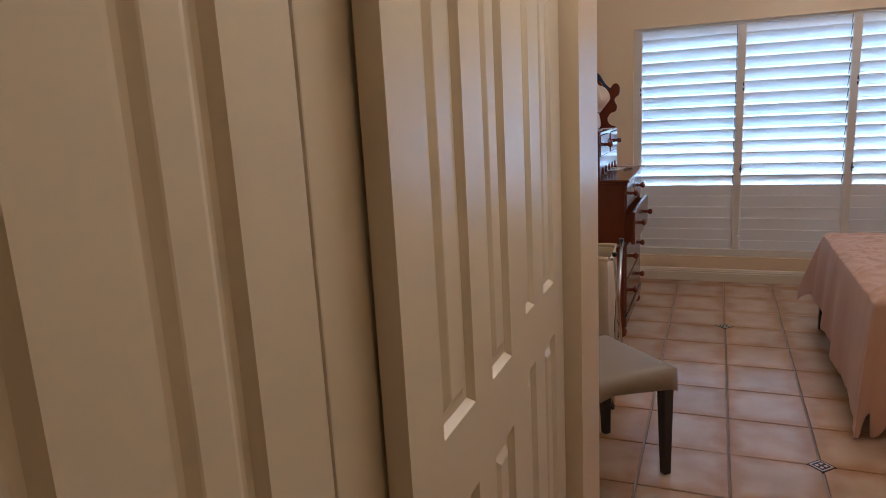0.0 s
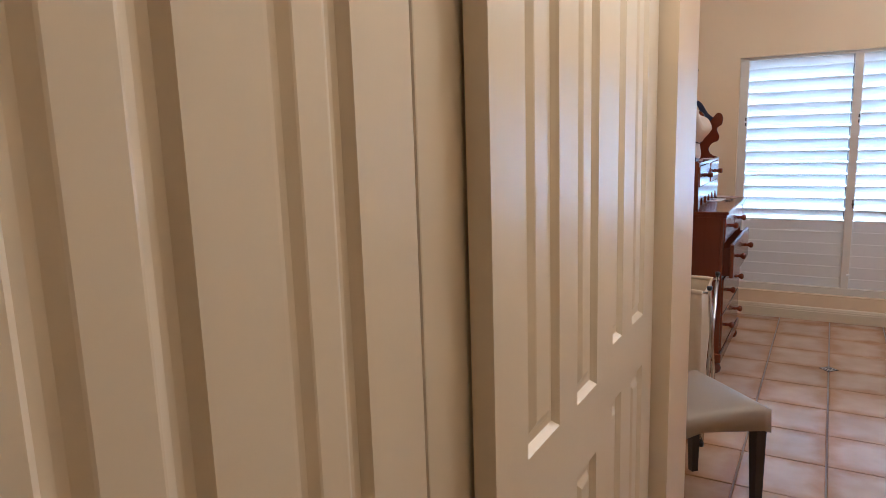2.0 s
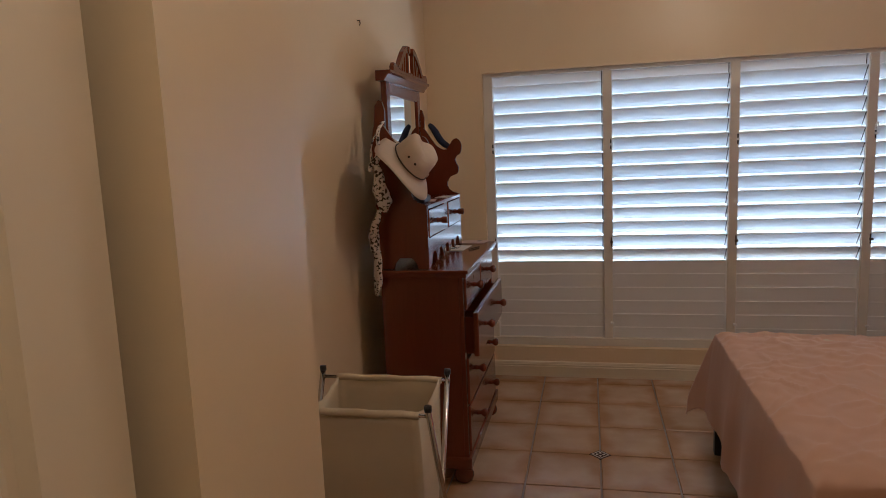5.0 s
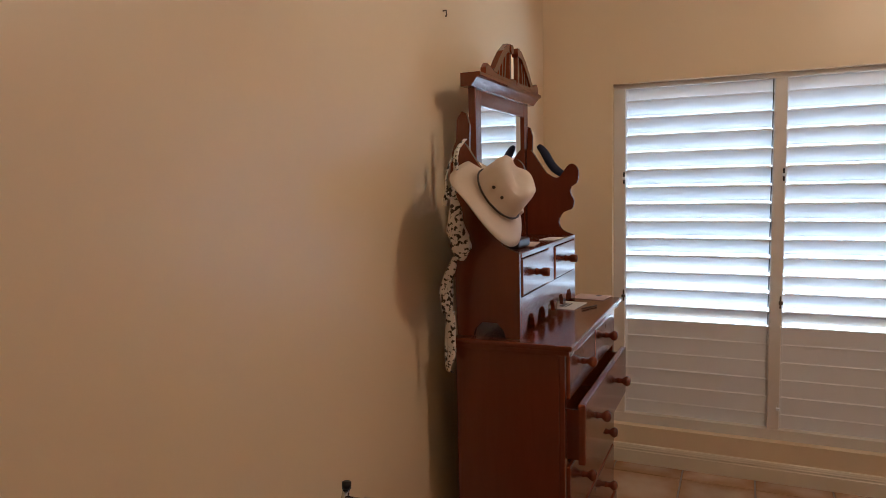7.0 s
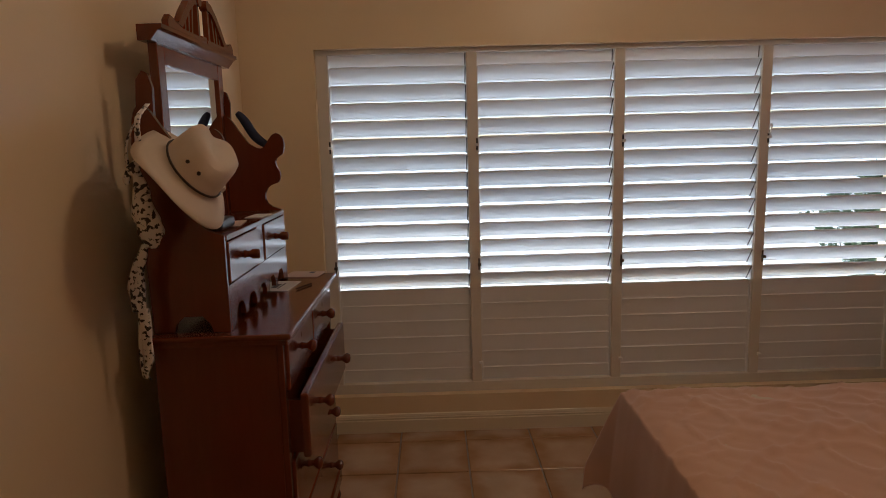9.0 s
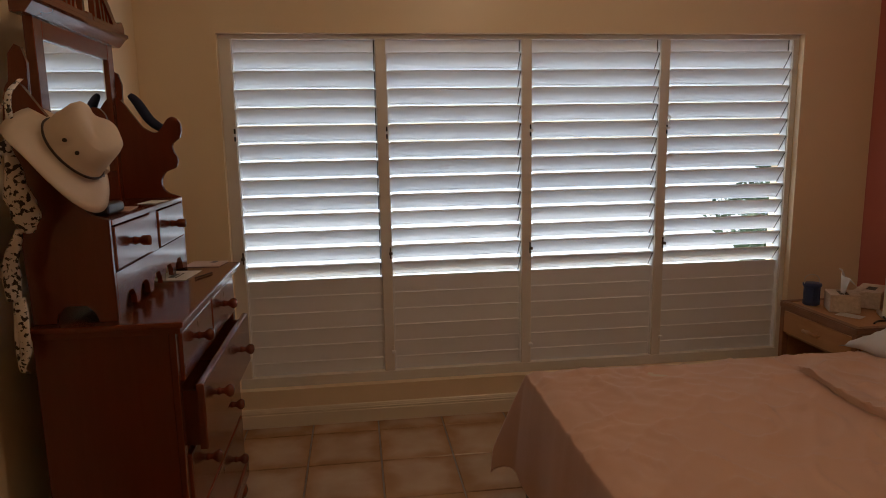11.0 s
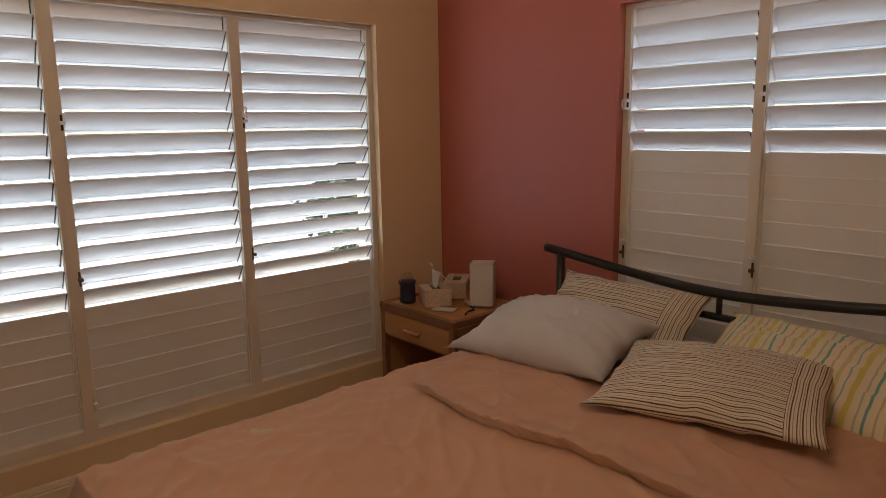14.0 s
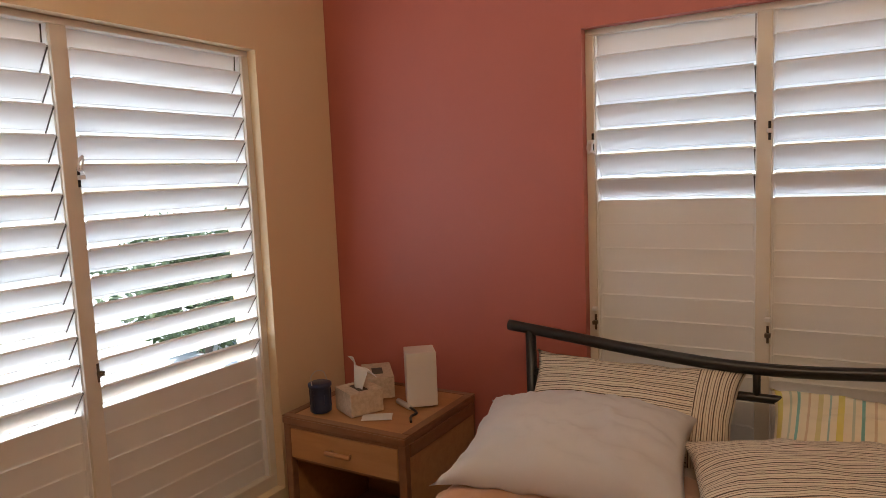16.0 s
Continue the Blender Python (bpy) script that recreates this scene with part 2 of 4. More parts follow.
def add_box(bm, lo, hi, bevel=0.0, seg=2, m=None):
    c = [(a + b) / 2 for a, b in zip(lo, hi)]
    s = [abs(b - a) for a, b in zip(lo, hi)]
    mat = Matrix.Translation(c) @ Matrix.Diagonal((*s, 1))
    if m is not None:
        mat = m @ mat
    r = bmesh.ops.create_cube(bm, size=1, matrix=mat)
    if bevel:
        edges = {e for v in r["verts"] for e in v.link_edges}
        bmesh.ops.bevel(bm, geom=list(edges), offset=bevel, segments=seg, affect="EDGES", profile=0.6)
    return bm


def box(lo, hi, bevel=0.0, seg=2, m=None):
    return add_box(bmesh.new(), lo, hi, bevel, seg, m)


def add_rod(bm, a, b, r, r2=None, n=12):
    a, b = Vector(a), Vector(b)
    d = b - a
    m = Matrix.Translation((a + b) / 2) @ d.to_track_quat("Z", "Y").to_matrix().to_4x4()
    bmesh.ops.create_cone(bm, cap_ends=True, segments=n, radius1=r, radius2=r if r2 is None else r2, depth=d.length, matrix=m)
    return bm


def rod(a, b, r, r2=None, n=12):
    return add_rod(bmesh.new(), a, b, r, r2, n)


def add_tube(bm, pts, r, n=10, cap=True):
    """A round tube along points; r a number or one per point."""
    pts = [Vector(p) for p in pts]
    rs = r if isinstance(r, (list, tuple)) else [r] * len(pts)
    rings = []
    up = Vector((0.13, 0.21, 0.97))
    for i, p in enumerate(pts):
        d = (pts[min(i + 1, len(pts) - 1)] - pts[max(i - 1, 0)]).normalized()
        u = d.cross(up)
        u = u.normalized() if u.length > 1e-4 else d.cross(Vector((1, 0, 0))).normalized()
        v = d.cross(u)
        rings.append([bm.verts.new(p + rs[i] * (math.cos(2 * math.pi * k / n) * u + math.sin(2 * math.pi * k / n) * v)) for k in range(n)])
    for a, b in zip(rings, rings[1:]):
        for k in range(n):
            bm.faces.new((a[k], a[(k + 1) % n], b[(k + 1) % n], b[k]))
    if cap:
        bm.faces.new(rings[0][::-1])
        bm.faces.new(rings[-1])
    return bm


def add_lathe(bm, profile, n=16, m=Matrix()):
    """Turned shape round z: profile of (radius, z)."""
    rings = []
    for r, z in profile:
        rings.append([bm.verts.new(m @ Vector((r * math.cos(2 * math.pi * k / n), r * math.sin(2 * math.pi * k / n), z))) for k in range(n)])
    for a, b in zip(rings, rings[1:]):
        for k in range(n):
            bm.faces.new((a[k], a[(k + 1) % n], b[(k + 1) % n], b[k]))
    bm.faces.new(rings[0][::-1])
    bm.faces.new(rings[-1])
    return bm


def add_slab(bm, outline, lo, hi, axis, bevel=0.0):
    """An outline of 2D points extruded along an axis (0, 1 or 2) from lo to hi."""
    def put(p, w):
        v = list(p)
        v.insert(axis, w)
        return bm.verts.new(v)
    a = [put(p, lo) for p in outline]
    b = [put(p, hi) for p in outline]
    n = len(a)
    faces = [bm.faces.new(a), bm.faces.new(b[::-1])]
    for k in range(n):
        faces.append(bm.faces.new((a[k], b[k], b[(k + 1) % n], a[(k + 1) % n])))
    if bevel:
        edges = [e for f in faces[:2] for e in f.edges]
        bmesh.ops.bevel(bm, geom=edges, offset=bevel, segments=2, affect="EDGES")
    return bm


def round_path(pts, steps=5):
    """A closed smooth outline through points (Catmull-Rom)."""
    out, n = [], len(pts)
    for i in range(n):
        p0, p1, p2, p3 = (Vector(pts[(i + k) % n]) for k in (-1, 0, 1, 2))
        for s in range(steps):
            t = s / steps
            out.append(tuple(0.5 * (2 * p1 + (p2 - p0) * t + (2 * p0 - 5 * p1 + 4 * p2 - p3) * t * t + (3 * p1 - p0 - 3 * p2 + p3) * t ** 3)))
    return out


def smooth_line(pts, steps=6):
    """An open smooth line through points."""
    pts = [Vector(p) for p in pts]
    out = []
    for i in range(len(pts) - 1):
        p1, p2 = pts[i], pts[i + 1]
        p0, p3 = pts[max(i - 1, 0)], pts[min(i + 2, len(pts) - 1)]
        for s in range(steps):
            t = s / steps
            out.append(0.5 * (2 * p1 + (p2 - p0) * t + (2 * p0 - 5 * p1 + 4 * p2 - p3) * t * t + (3 * p1 - p0 - 3 * p2 + p3) * t ** 3))
    return out + [pts[-1]]


def wall_mesh(axis, lo, hi, us, zs, holes):
    """A wall of thickness lo..hi along axis (0: x, 1: y), with through openings given as (u0, u1, z0, z1)."""
    us = sorted(set(us) | {v for o in holes for v in o[:2]})
    zs = sorted(set(zs) | {v for o in holes for v in o[2:]})
    solid = {}
    for i in range(len(us) - 1):
        for j in range(len(zs) - 1):
            u, z = (us[i] + us[i + 1]) / 2, (zs[j] + zs[j + 1]) / 2
            solid[i, j] = not any(o[0] < u < o[1] and o[2] < z < o[3] for o in holes)
    bm = bmesh.new()

    def quad(ps):
        vs = []
        for w, u, z in ps:
            vs.append(bm.verts.new((w, u, z) if axis == 0 else (u, w, z)))
        bm.faces.new(vs)
    for (i, j), s in solid.items():
        if not s:
            continue
        u0, u1, z0, z1 = us[i], us[i + 1], zs[j], zs[j + 1]
        for w in (lo, hi):
            quad([(w, u0, z0), (w, u1, z0), (w, u1, z1), (w, u0, z1)])
        if not solid.get((i - 1, j)):
            quad([(lo, u0, z0), (hi, u0, z0), (hi, u0, z1), (lo, u0, z1)])
        if not solid.get((i + 1, j)):
            quad([(lo, u1, z0), (hi, u1, z0), (hi, u1, z1), (lo, u1, z1)])
        if not solid.get((i, j - 1)):
            quad([(lo, u0, z0), (hi, u0, z0), (hi, u1, z0), (lo, u1, z0)])
        if not solid.get((i, j + 1)):
            quad([(lo, u0, z1), (hi, u0, z1), (hi, u1, z1), (lo, u1, z1)])
    bmesh.ops.remove_doubles(bm, verts=bm.verts, dist=1e-5)
    return bm


# ---- structure ----
XL, XR, YW, YB, H = -0.405, 3.345, 0.0, -3.40, 2.75      # west wall, rose wall, window wall, doorway wall, ceiling
DW, HL, HR, YE = 0.30, 0.218, 1.195, -6.9                # doorway wall's thickness, wardrobe fronts of the passage, its end
JL, JR = 0.222, 1.12                                     # jambs of the opening
W1 = (-0.045, 2.925, 0.195, 1.955)
W2 = (-2.318, -1.152, 0.195, 1.938)


def setting(name, bm, mat, label, category):
    return tagged(obj(name, bm, mat), label, category, kind="structure")


setting("wall_north", wall_mesh(1, YW, YW + 0.22, [XL - 0.2, XR + 0.22], [-0.1, H], [W1]), CREAM, "cream painted wall with a wide louvre window", "wall")
setting("wall_west", wall_mesh(0, XL - 0.2, XL, [YB - DW, YW], [-0.1, H], []), CREAM, "plain cream painted bedroom wall", "wall")
setting("wall_east", wall_mesh(0, XR, XR + 0.22, [YB - DW, YW], [-0.1, H], [W2]), ROSE, "rose pink painted feature wall with a window", "wall")
setting("wall_south", wall_mesh(1, YB - DW, YB, [XL, XR], [-0.1, H], [(JL, JR, -0.2, 2.06)]), CREAM, "cream wall with the doorway from the passage", "wall")
# Closing walls behind the doors, coloured dark as the wardrobes' unlit insides.
setting("wall_passage_west", wall_mesh(0, HL - 0.75, HL - 0.6, [YE, YB - DW], [-0.1, H], []), INSIDE_SHADE, "back wall of the passage wardrobe", "wall")
setting("wall_passage_east", wall_mesh(0, HR + 0.6, HR + 0.75, [YE, YB - DW], [-0.1, H], []), INSIDE_SHADE, "back wall of the passage wardrobe", "wall")
setting("wall_passage_end", wall_mesh(1, YE - 0.15, YE, [HL - 0.75, HR + 0.75], [-0.1, H], []), CREAM, "cream painted end wall of the passage", "wall")
setting("ceiling", box((XL - 0.2, YE - 0.15, H), (XR + 0.22, YW + 0.22, H + 0.12)), CEIL, "plain white painted ceiling", "ceiling")
floor = setting("floor", box((XL - 0.2, YE - 0.15, -0.12), (XR + 0.22, YW + 0.02, -0.006)), GROUT, "terracotta floor tiles with grey grout joints", "floor")


setting("roof_eave", box((XL - 0.8, YW + 0.222, 2.42), (XR + 0.8, YW + 0.85, 2.52), 0.01), CEIL, "white painted eave above the wide window", "roof")


def skirting(name, along, a, b, w, side):
    """A moulded skirting board along an axis from a to b at w, standing out to one side."""
    prof = [(0, 0), (0.016, 0), (0.016, 0.066), (0.013, 0.070), (0.013, 0.075), (0.016, 0.079), (0.013, 0.085), (0.013, 0.089), (0.009, 0.097), (0, 0.100)]
    bm = bmesh.new()
    add_slab(bm, [((w + side * d), z) for d, z in prof], a, b, along)
    return setting(name, bm, TRIM, "cream painted moulded skirting board", "baseboard")


skirting("baseboard_north", 0, XL, XR, YW, -1)
skirting("baseboard_west", 1, YB, YW - 0.017, XL, 1)
skirting("baseboard_east", 1, YB, YW - 0.017, XR, -1)


def ceiling_fitting(x, y, r):
    f = thing("ceiling_light", "unseen round white ceiling light fitting, switched on", "light", (x, y, H))
    bm = add_lathe(bmesh.new(), [(r, 0.0), (r, -0.03), (r * 0.96, -0.05), (r * 0.85, -0.06), (0.01, -0.06)], 32)
    part("housing", bm, CEIL, f, smooth=True)


ceiling_fitting(1.375, -1.76, 0.17)
# Fitting at the added passage lamp, also out of view.
ceiling_fitting(0.68, -4.25, 0.15)


# ---- wardrobe doors of the passage ----
def wardrobe_door(w, x, y0, side, label, c=(0.195, 0.437, 0.565, 0.807)):
    """A moulded four-panel door leaf; its face at x looks to side, it runs from y0 to y0 + w."""
    d = thing("wardrobe_door", label, "door", (x, y0, 0), "wardrobe doors of the passage")
    t, h = 0.034, 2.04
    cols = [(c[0] * w, c[1] * w), (c[2] * w, c[3] * w)]
    rows = [(0.20, 0.84), (0.98, 1.88)]
    ys = sorted({0.004, w - 0.004, *(v for c in cols for v in c)})
    zs = sorted({0.012, h, *(v for r in rows for v in r)})
    bm = bmesh.new()
    panels = []

    def P(b, y, z, depth):
        return b.verts.new((side * depth, y, z))
    for i in range(len(ys) - 1):
        for j in range(len(zs) - 1):
            y_0, y_1, z0, z1 = ys[i], ys[i + 1], zs[j], zs[j + 1]
            if (y_0, y_1) in cols and (z0, z1) in rows:
                steps = [(0, 0), (0.004, -0.005), (0.010, -0.012), (0.020, -0.0125), (0.028, -0.011), (0.040, -0.004), (0.043, -0.003)]
                loops, pb = [], bmesh.new()
                for inn, dep in steps:
                    k = inn * min(1.0, (y_1 - y_0) / 0.13)
                    loops.append([P(pb, y_0 + k, z0 + inn, dep), P(pb, y_1 - k, z0 + inn, dep), P(pb, y_1 - k, z1 - inn, dep), P(pb, y_0 + k, z1 - inn, dep)])
                for a, b in zip(loops, loops[1:]):
                    for k in range(4):
                        pb.faces.new((a[k], a[(k + 1) % 4], b[(k + 1) % 4], b[k]))
                pb.faces.new(loops[-1])
                panels.append(pb)
            else:
                bm.faces.new([P(bm, y_0, z0, 0), P(bm, y_1, z0, 0), P(bm, y_1, z1, 0), P(bm, y_0, z1, 0)])
    bmesh.ops.remove_doubles(bm, verts=bm.verts, dist=1e-5)

    def outer(v):
        return min(abs(v.co.y - ys[0]), abs(v.co.y - ys[-1]), abs(v.co.z - zs[0]), abs(v.co.z - zs[-1])) < 1e-4
    rim = [e for e in bm.edges if e.is_boundary and all(outer(v) for v in e.verts)]
    ext = bmesh.ops.extrude_edge_only(bm, edges=rim)
    back = [g for g in ext["geom"] if isinstance(g, bmesh.types.BMVert)]
    for v in back:
        v.co.x -= side * t
    corners = [(ys[0], zs[0]), (ys[-1], zs[0]), (ys[-1], zs[-1]), (ys[0], zs[-1])]
    bm.faces.new([bm.verts.new((-side * t, y, z)) for y, z in corners])
    leaf = part("leaf", bm, GLOSS, d)
    for pb in panels:
        part("panel", pb, GLOSS, leaf)
    return d


LEAF_W, LEAF_COLS = 0.568, (0.204, 0.442, 0.60, 0.806)
for y0, x in ((-4.839, HL), (-4.303, HL - 0.04), (-5.513, HL - 0.04), (-6.085, HL - 0.04)):
    wardrobe_door(LEAF_W, x, y0, 1, "cream gloss moulded panel wardrobe door, closed", LEAF_COLS)
for y0 in (-4.295, -4.867, -5.439, -6.011):
    wardrobe_door(LEAF_W, HR, y0, -1, "cream gloss moulded panel wardrobe door, closed", (0.194, 0.40, 0.558, 0.796))
setting("wall_passage_post_west", box((HL - 0.075, -4.941, 0), (HL - 0.041, -4.31, 2.045), 0.003), GLOSS, "cream painted post between wardrobe doors", "trim")
setting("wall_passage_head_west", box((HL - 0.05, YE, 2.045), (HL + 0.02, YB - DW, H)), CREAM, "cream bulkhead above wardrobe doors", "wall")
setting("wall_passage_head_east", box((HR - 0.02, YE, 2.045), (HR + 0.05, YB - DW, H)), CREAM, "cream bulkhead above wardrobe doors", "wall")
setting("wall_passage_return_west", box((HL - 0.05, YE, 0), (HL + 0.02, -6.09, 2.045)), CREAM, "cream wall at the end of the passage", "wall")
setting("wall_passage_return_east", box((HR - 0.02, YE, 0), (HR + 0.05, -6.015, 2.045)), CREAM, "cream wall at the end of the passage", "wall")


# ---- louvre windows ----
def louvre_window(name, m, width, height, panels, frame_w, rows_open, pitch, first, label, gap=0.05, lead=0.0):
    """A louvre window in its own plane: x along the wall, z up from the sill, +y outdoors. Upper blades open, lower closed. lead: how much wider the first jamb is."""
    win = tagged(new(name), label, "window", kind="structure")
    win.matrix_world = m
    d0, d1 = 0.042, 0.112
    part("window_frame", box((0.0, d0, height - 0.022), (width, d1, height), 0.003), FRAME, win)
    part("window_sill", box((0.0, d0, 0.0), (width, d1, 0.052), 0.003), FRAME, win)
    part("jamb", box((0.0, d0, 0.052), (frame_w + lead, d1, height - 0.022), 0.003), FRAME, win)
    part("jamb", box((width - frame_w, d0, 0.052), (width, d1, height - 0.022), 0.003), FRAME, win)
    span = (width - lead - 2 * frame_w - (panels - 1) * gap) / panels
    L, th = pitch * 1.12, 0.005
    bl = bmesh.new()
    add_box(bl, (0.008, -th / 2, -L / 2), (span - 0.008, th / 2, L / 2), 0.0015, 1)
    add_box(bl, (0.012, -th / 2 - 0.0025, L / 2 - 0.008), (span - 0.012, -th / 2 + 0.001, L / 2 - 0.0005))
    add_box(bl, (0.012, -th / 2 - 0.0018, -L / 2 + 0.010), (span - 0.012, -th / 2 + 0.001, -L / 2 + 0.0125))
    for x0 in (0.002, span - 0.010):
        add_box(bl, (x0, -0.004, -L / 2 - 0.001), (x0 + 0.008, 0.004, L / 2 - 0.004), 0.001, 1)
    meshes = []
    for shaded in (False, True):
        if shaded:
            count = len(bl.faces)
            # Strip along the top edge: its shade is put in as dark colour.
            add_box(bl, (0.011, -th / 2 - 0.0032, L / 2 - 0.0022), (span - 0.011, th / 2 + 0.001, L / 2 + 0.0016))
            bl.faces.ensure_lookup_table()
            for k in range(count, len(bl.faces)):
                bl.faces[k].material_index = 1
        me = bpy.data.meshes.new("louvre_blade")
        bmesh.ops.recalc_face_normals(bl, faces=bl.faces)
        bl.to_mesh(me)
        me.materials.append(BLADE)
        me.materials.append(EDGE_SHADE)
        meshes.append(me)
    bl.free()
    rows = int((height - 0.05) / pitch)
    for p in range(panels):
        x0 = frame_w + lead + p * (span + gap)
        if p:
            part("mullion", box((x0 - gap, d0, 0.052), (x0, d1, height - 0.022), 0.003), FRAME, win)
        for side in (0, 1):
            part("channel", box((x0 - 0.001 if not side else x0 + span - 0.004, d0 + 0.012, 0.052), (x0 + 0.004 if not side else x0 + span + 0.001, d1 - 0.008, height - 0.022)), BLADE, win)
        for r in range(rows + 1):
            z = first - r * pitch
            if z < 0.06:
                break
            blade = new("louvre_blade", meshes[1 if 0 <= r < rows_open else 0])
            blade.parent = win
            ang = 37.5 if 0 < r < rows_open else 3.5
            blade.matrix_local = pose(x0, 0.078, z, ang + random.uniform(-0.8, 0.8), 0, 0)
        for low, zc in enumerate((first - (rows_open - 9) * pitch if rows_open > 10 else first - 4 * pitch, first - (rows_open - 2) * pitch if rows_open > 10 else first - 11.6 * pitch, first - (rows_open + 4) * pitch)):
            if zc < 0.08:
                continue
            bm = box((x0 - 0.010, d0 - 0.004, zc - 0.03), (x0 - 0.002, d0 + 0.002, zc + 0.03), 0.001, 1)
            h = part("louvre_handle", bm, (BLACKM, BRASSY, FRAME)[low], win)
            bm = bmesh.new()
            add_box(bm, (x0 - 0.014, d0 - 0.022, zc - 0.008), (x0 + 0.004, d0 - 0.003, zc + 0.006), 0.002, 1)
            part("lever", bm, (BLADE, BRASSY, BLADE)[low], h)
    return win


def chain_link(win, x, z):
    """The white pull link that hangs from a louvre handle."""
    pts = [(x + 0.012 * math.cos(a) * 0.7 - 0.012, 0.022 - 0.006 * math.sin(a), z + 0.02 * math.sin(a) + 0.008 * math.cos(a)) for a in (2 * math.pi * k / 16 for k in range(17))]
    part("pull_link", add_tube(bmesh.new(), pts, 0.0035, 8, False), BLADE, win, "white plastic pull link", smooth=True)
    part("pull_link", add_tube(bmesh.new(), [(x - 0.012, 0.022, z - 0.016), (x + 0.006, 0.038, z - 0.024)], 0.0035, 8), BLADE, win, smooth=True)


WIN1 = louvre_window("window_1", pose(W1[0], YW, W1[2]), W1[1] - W1[0], W1[3] - W1[2], 4, 0.032, 14, 0.0869, 1.724, "wide white louvre window, upper blades open and lower closed", 0.051, 0.025)
WIN2 = louvre_window("window_2", pose(XR, W2[1], W2[2], 0, 0, -90), W2[1] - W2[0], W2[3] - W2[2], 2, 0.03, 7, 0.0869, 1.696, "white louvre window in the rose wall, upper blades open", 0.044)

chain_link(WIN1, 2.26, 1.33)
chain_link(WIN2, 0.03, 1.33)


# ---- bed ----
BX0, BX1, BY0, BY1 = 1.185, 3.13, -2.46, -1.03


def bed():
    b = thing("bed", "black metal double bed frame with curved tube headboard", "bed")
    for x, y in ((BX0 + 0.01, BY1 - 0.02), (BX0 + 0.06, BY0 + 0.08), (2.15, BY1 - 0.04), (2.15, BY0 + 0.04)):
        part("leg", box((x - 0.02, y - 0.02, 0), (x + 0.02, y + 0.02, 0.29), 0.004), BLACKM, b)
    for y in (BY0 + 0.03, BY1 - 0.03):
        part("side_rail", box((BX0, y - 0.015, 0.25), (BX1 + 0.01, y + 0.015, 0.30), 0.004), BLACKM, b)
    part("end_rail", box((BX0 - 0.01, BY0 + 0.02, 0.25), (BX0 + 0.02, BY1 - 0.02, 0.30), 0.004), BLACKM, b)
    part("slat_base", box((BX0 + 0.02, BY0 + 0.05, 0.285), (BX1, BY1 - 0.05, 0.30)), BLACKM, b)
    hx, cy = 3.15, -1.742
    pts = smooth_line([(hx, cy + s, z) for s, z in ((0.81, 0.903), (0.60, 0.88), (0.38, 0.855), (0.16, 0.836), (0, 0.831), (-0.16, 0.836), (-0.38, 0.855), (-0.60, 0.88), (-0.81, 0.903))], 5)
    part("top_rail", add_tube(bmesh.new(), pts, 0.019, 14), BLACKM, b, smooth=True)
    for s in (1, -1):
        part("headboard_post", rod((hx, cy + s * 0.727, 0), (hx, cy + s * 0.727, 0.894), 0.019), BLACKM, b, smooth=True)
    part("lower_rail", rod((hx, cy - 0.727, 0.742), (hx, cy + 0.727, 0.742), 0.014), BLACKM, b, smooth=True)
    part("spindle", rod((hx, cy, 0.742), (hx, cy, 0.83), 0.011), BLACKM, b, smooth=True)
    for s in (-0.37, 0.37):
        part("spindle", rod((hx, cy + s, 0.30), (hx, cy + s, 0.742), 0.009), BLACKM, b, smooth=True)
    return b


bed()


def mattress():
    bm = box((BX0 + 0.015, BY0 + 0.02, 0.302), (BX1, BY1 - 0.02, 0.592), 0.05, 4)
    tagged(obj("mattress", bm, SHEET, smooth=True), "thick mattress in a cream fitted sheet on the bed", "mattress")


mattress()


def fold(x, y):
    """Height of the wrinkles in the bedspread, with one long crease across the bed."""
    h = noise.noise(Vector((x * 2.3, y * 3.1, 0.3))) * 0.007 + noise.noise(Vector((x * 7 + y * 4, y * 9 - x * 3, 2.0))) * 0.004
    for k, (p, q) in enumerate(((4.1, -2.5), (2.6, 5.2), (-6.0, 4.0))):
        r = 1 - abs(noise.noise(Vector((x * p + y * q, y * abs(p) * 0.8 - x * q * 0.6, 5.0 + 3 * k))))
        h += 0.008 * (max(0, r - 0.86) / 0.14) ** 1.5
    fan = math.atan2(y - BY1 + 0.1, x - BX0 + 0.25)
    reach = math.hypot(x - BX0 + 0.25, y - BY1 + 0.1)
    h += 0.006 * noise.noise(Vector((fan * 17, reach * 2.2, 7.0))) * math.exp(-((reach - 0.6) / 0.45) ** 2)
    if y < -1.16:
        line = 2.135 + 0.012 * math.sin(9 * y) + 0.05 * (-1.26 - y)
        u = x - line
        w = min(1, (-1.16 - y) / 0.15)
        h += w * (0.036 * math.exp(-(max(0, u) / 0.05) ** 2) if u >= 0 else -0.006 * math.exp(-(u / 0.03) ** 2))
    return h


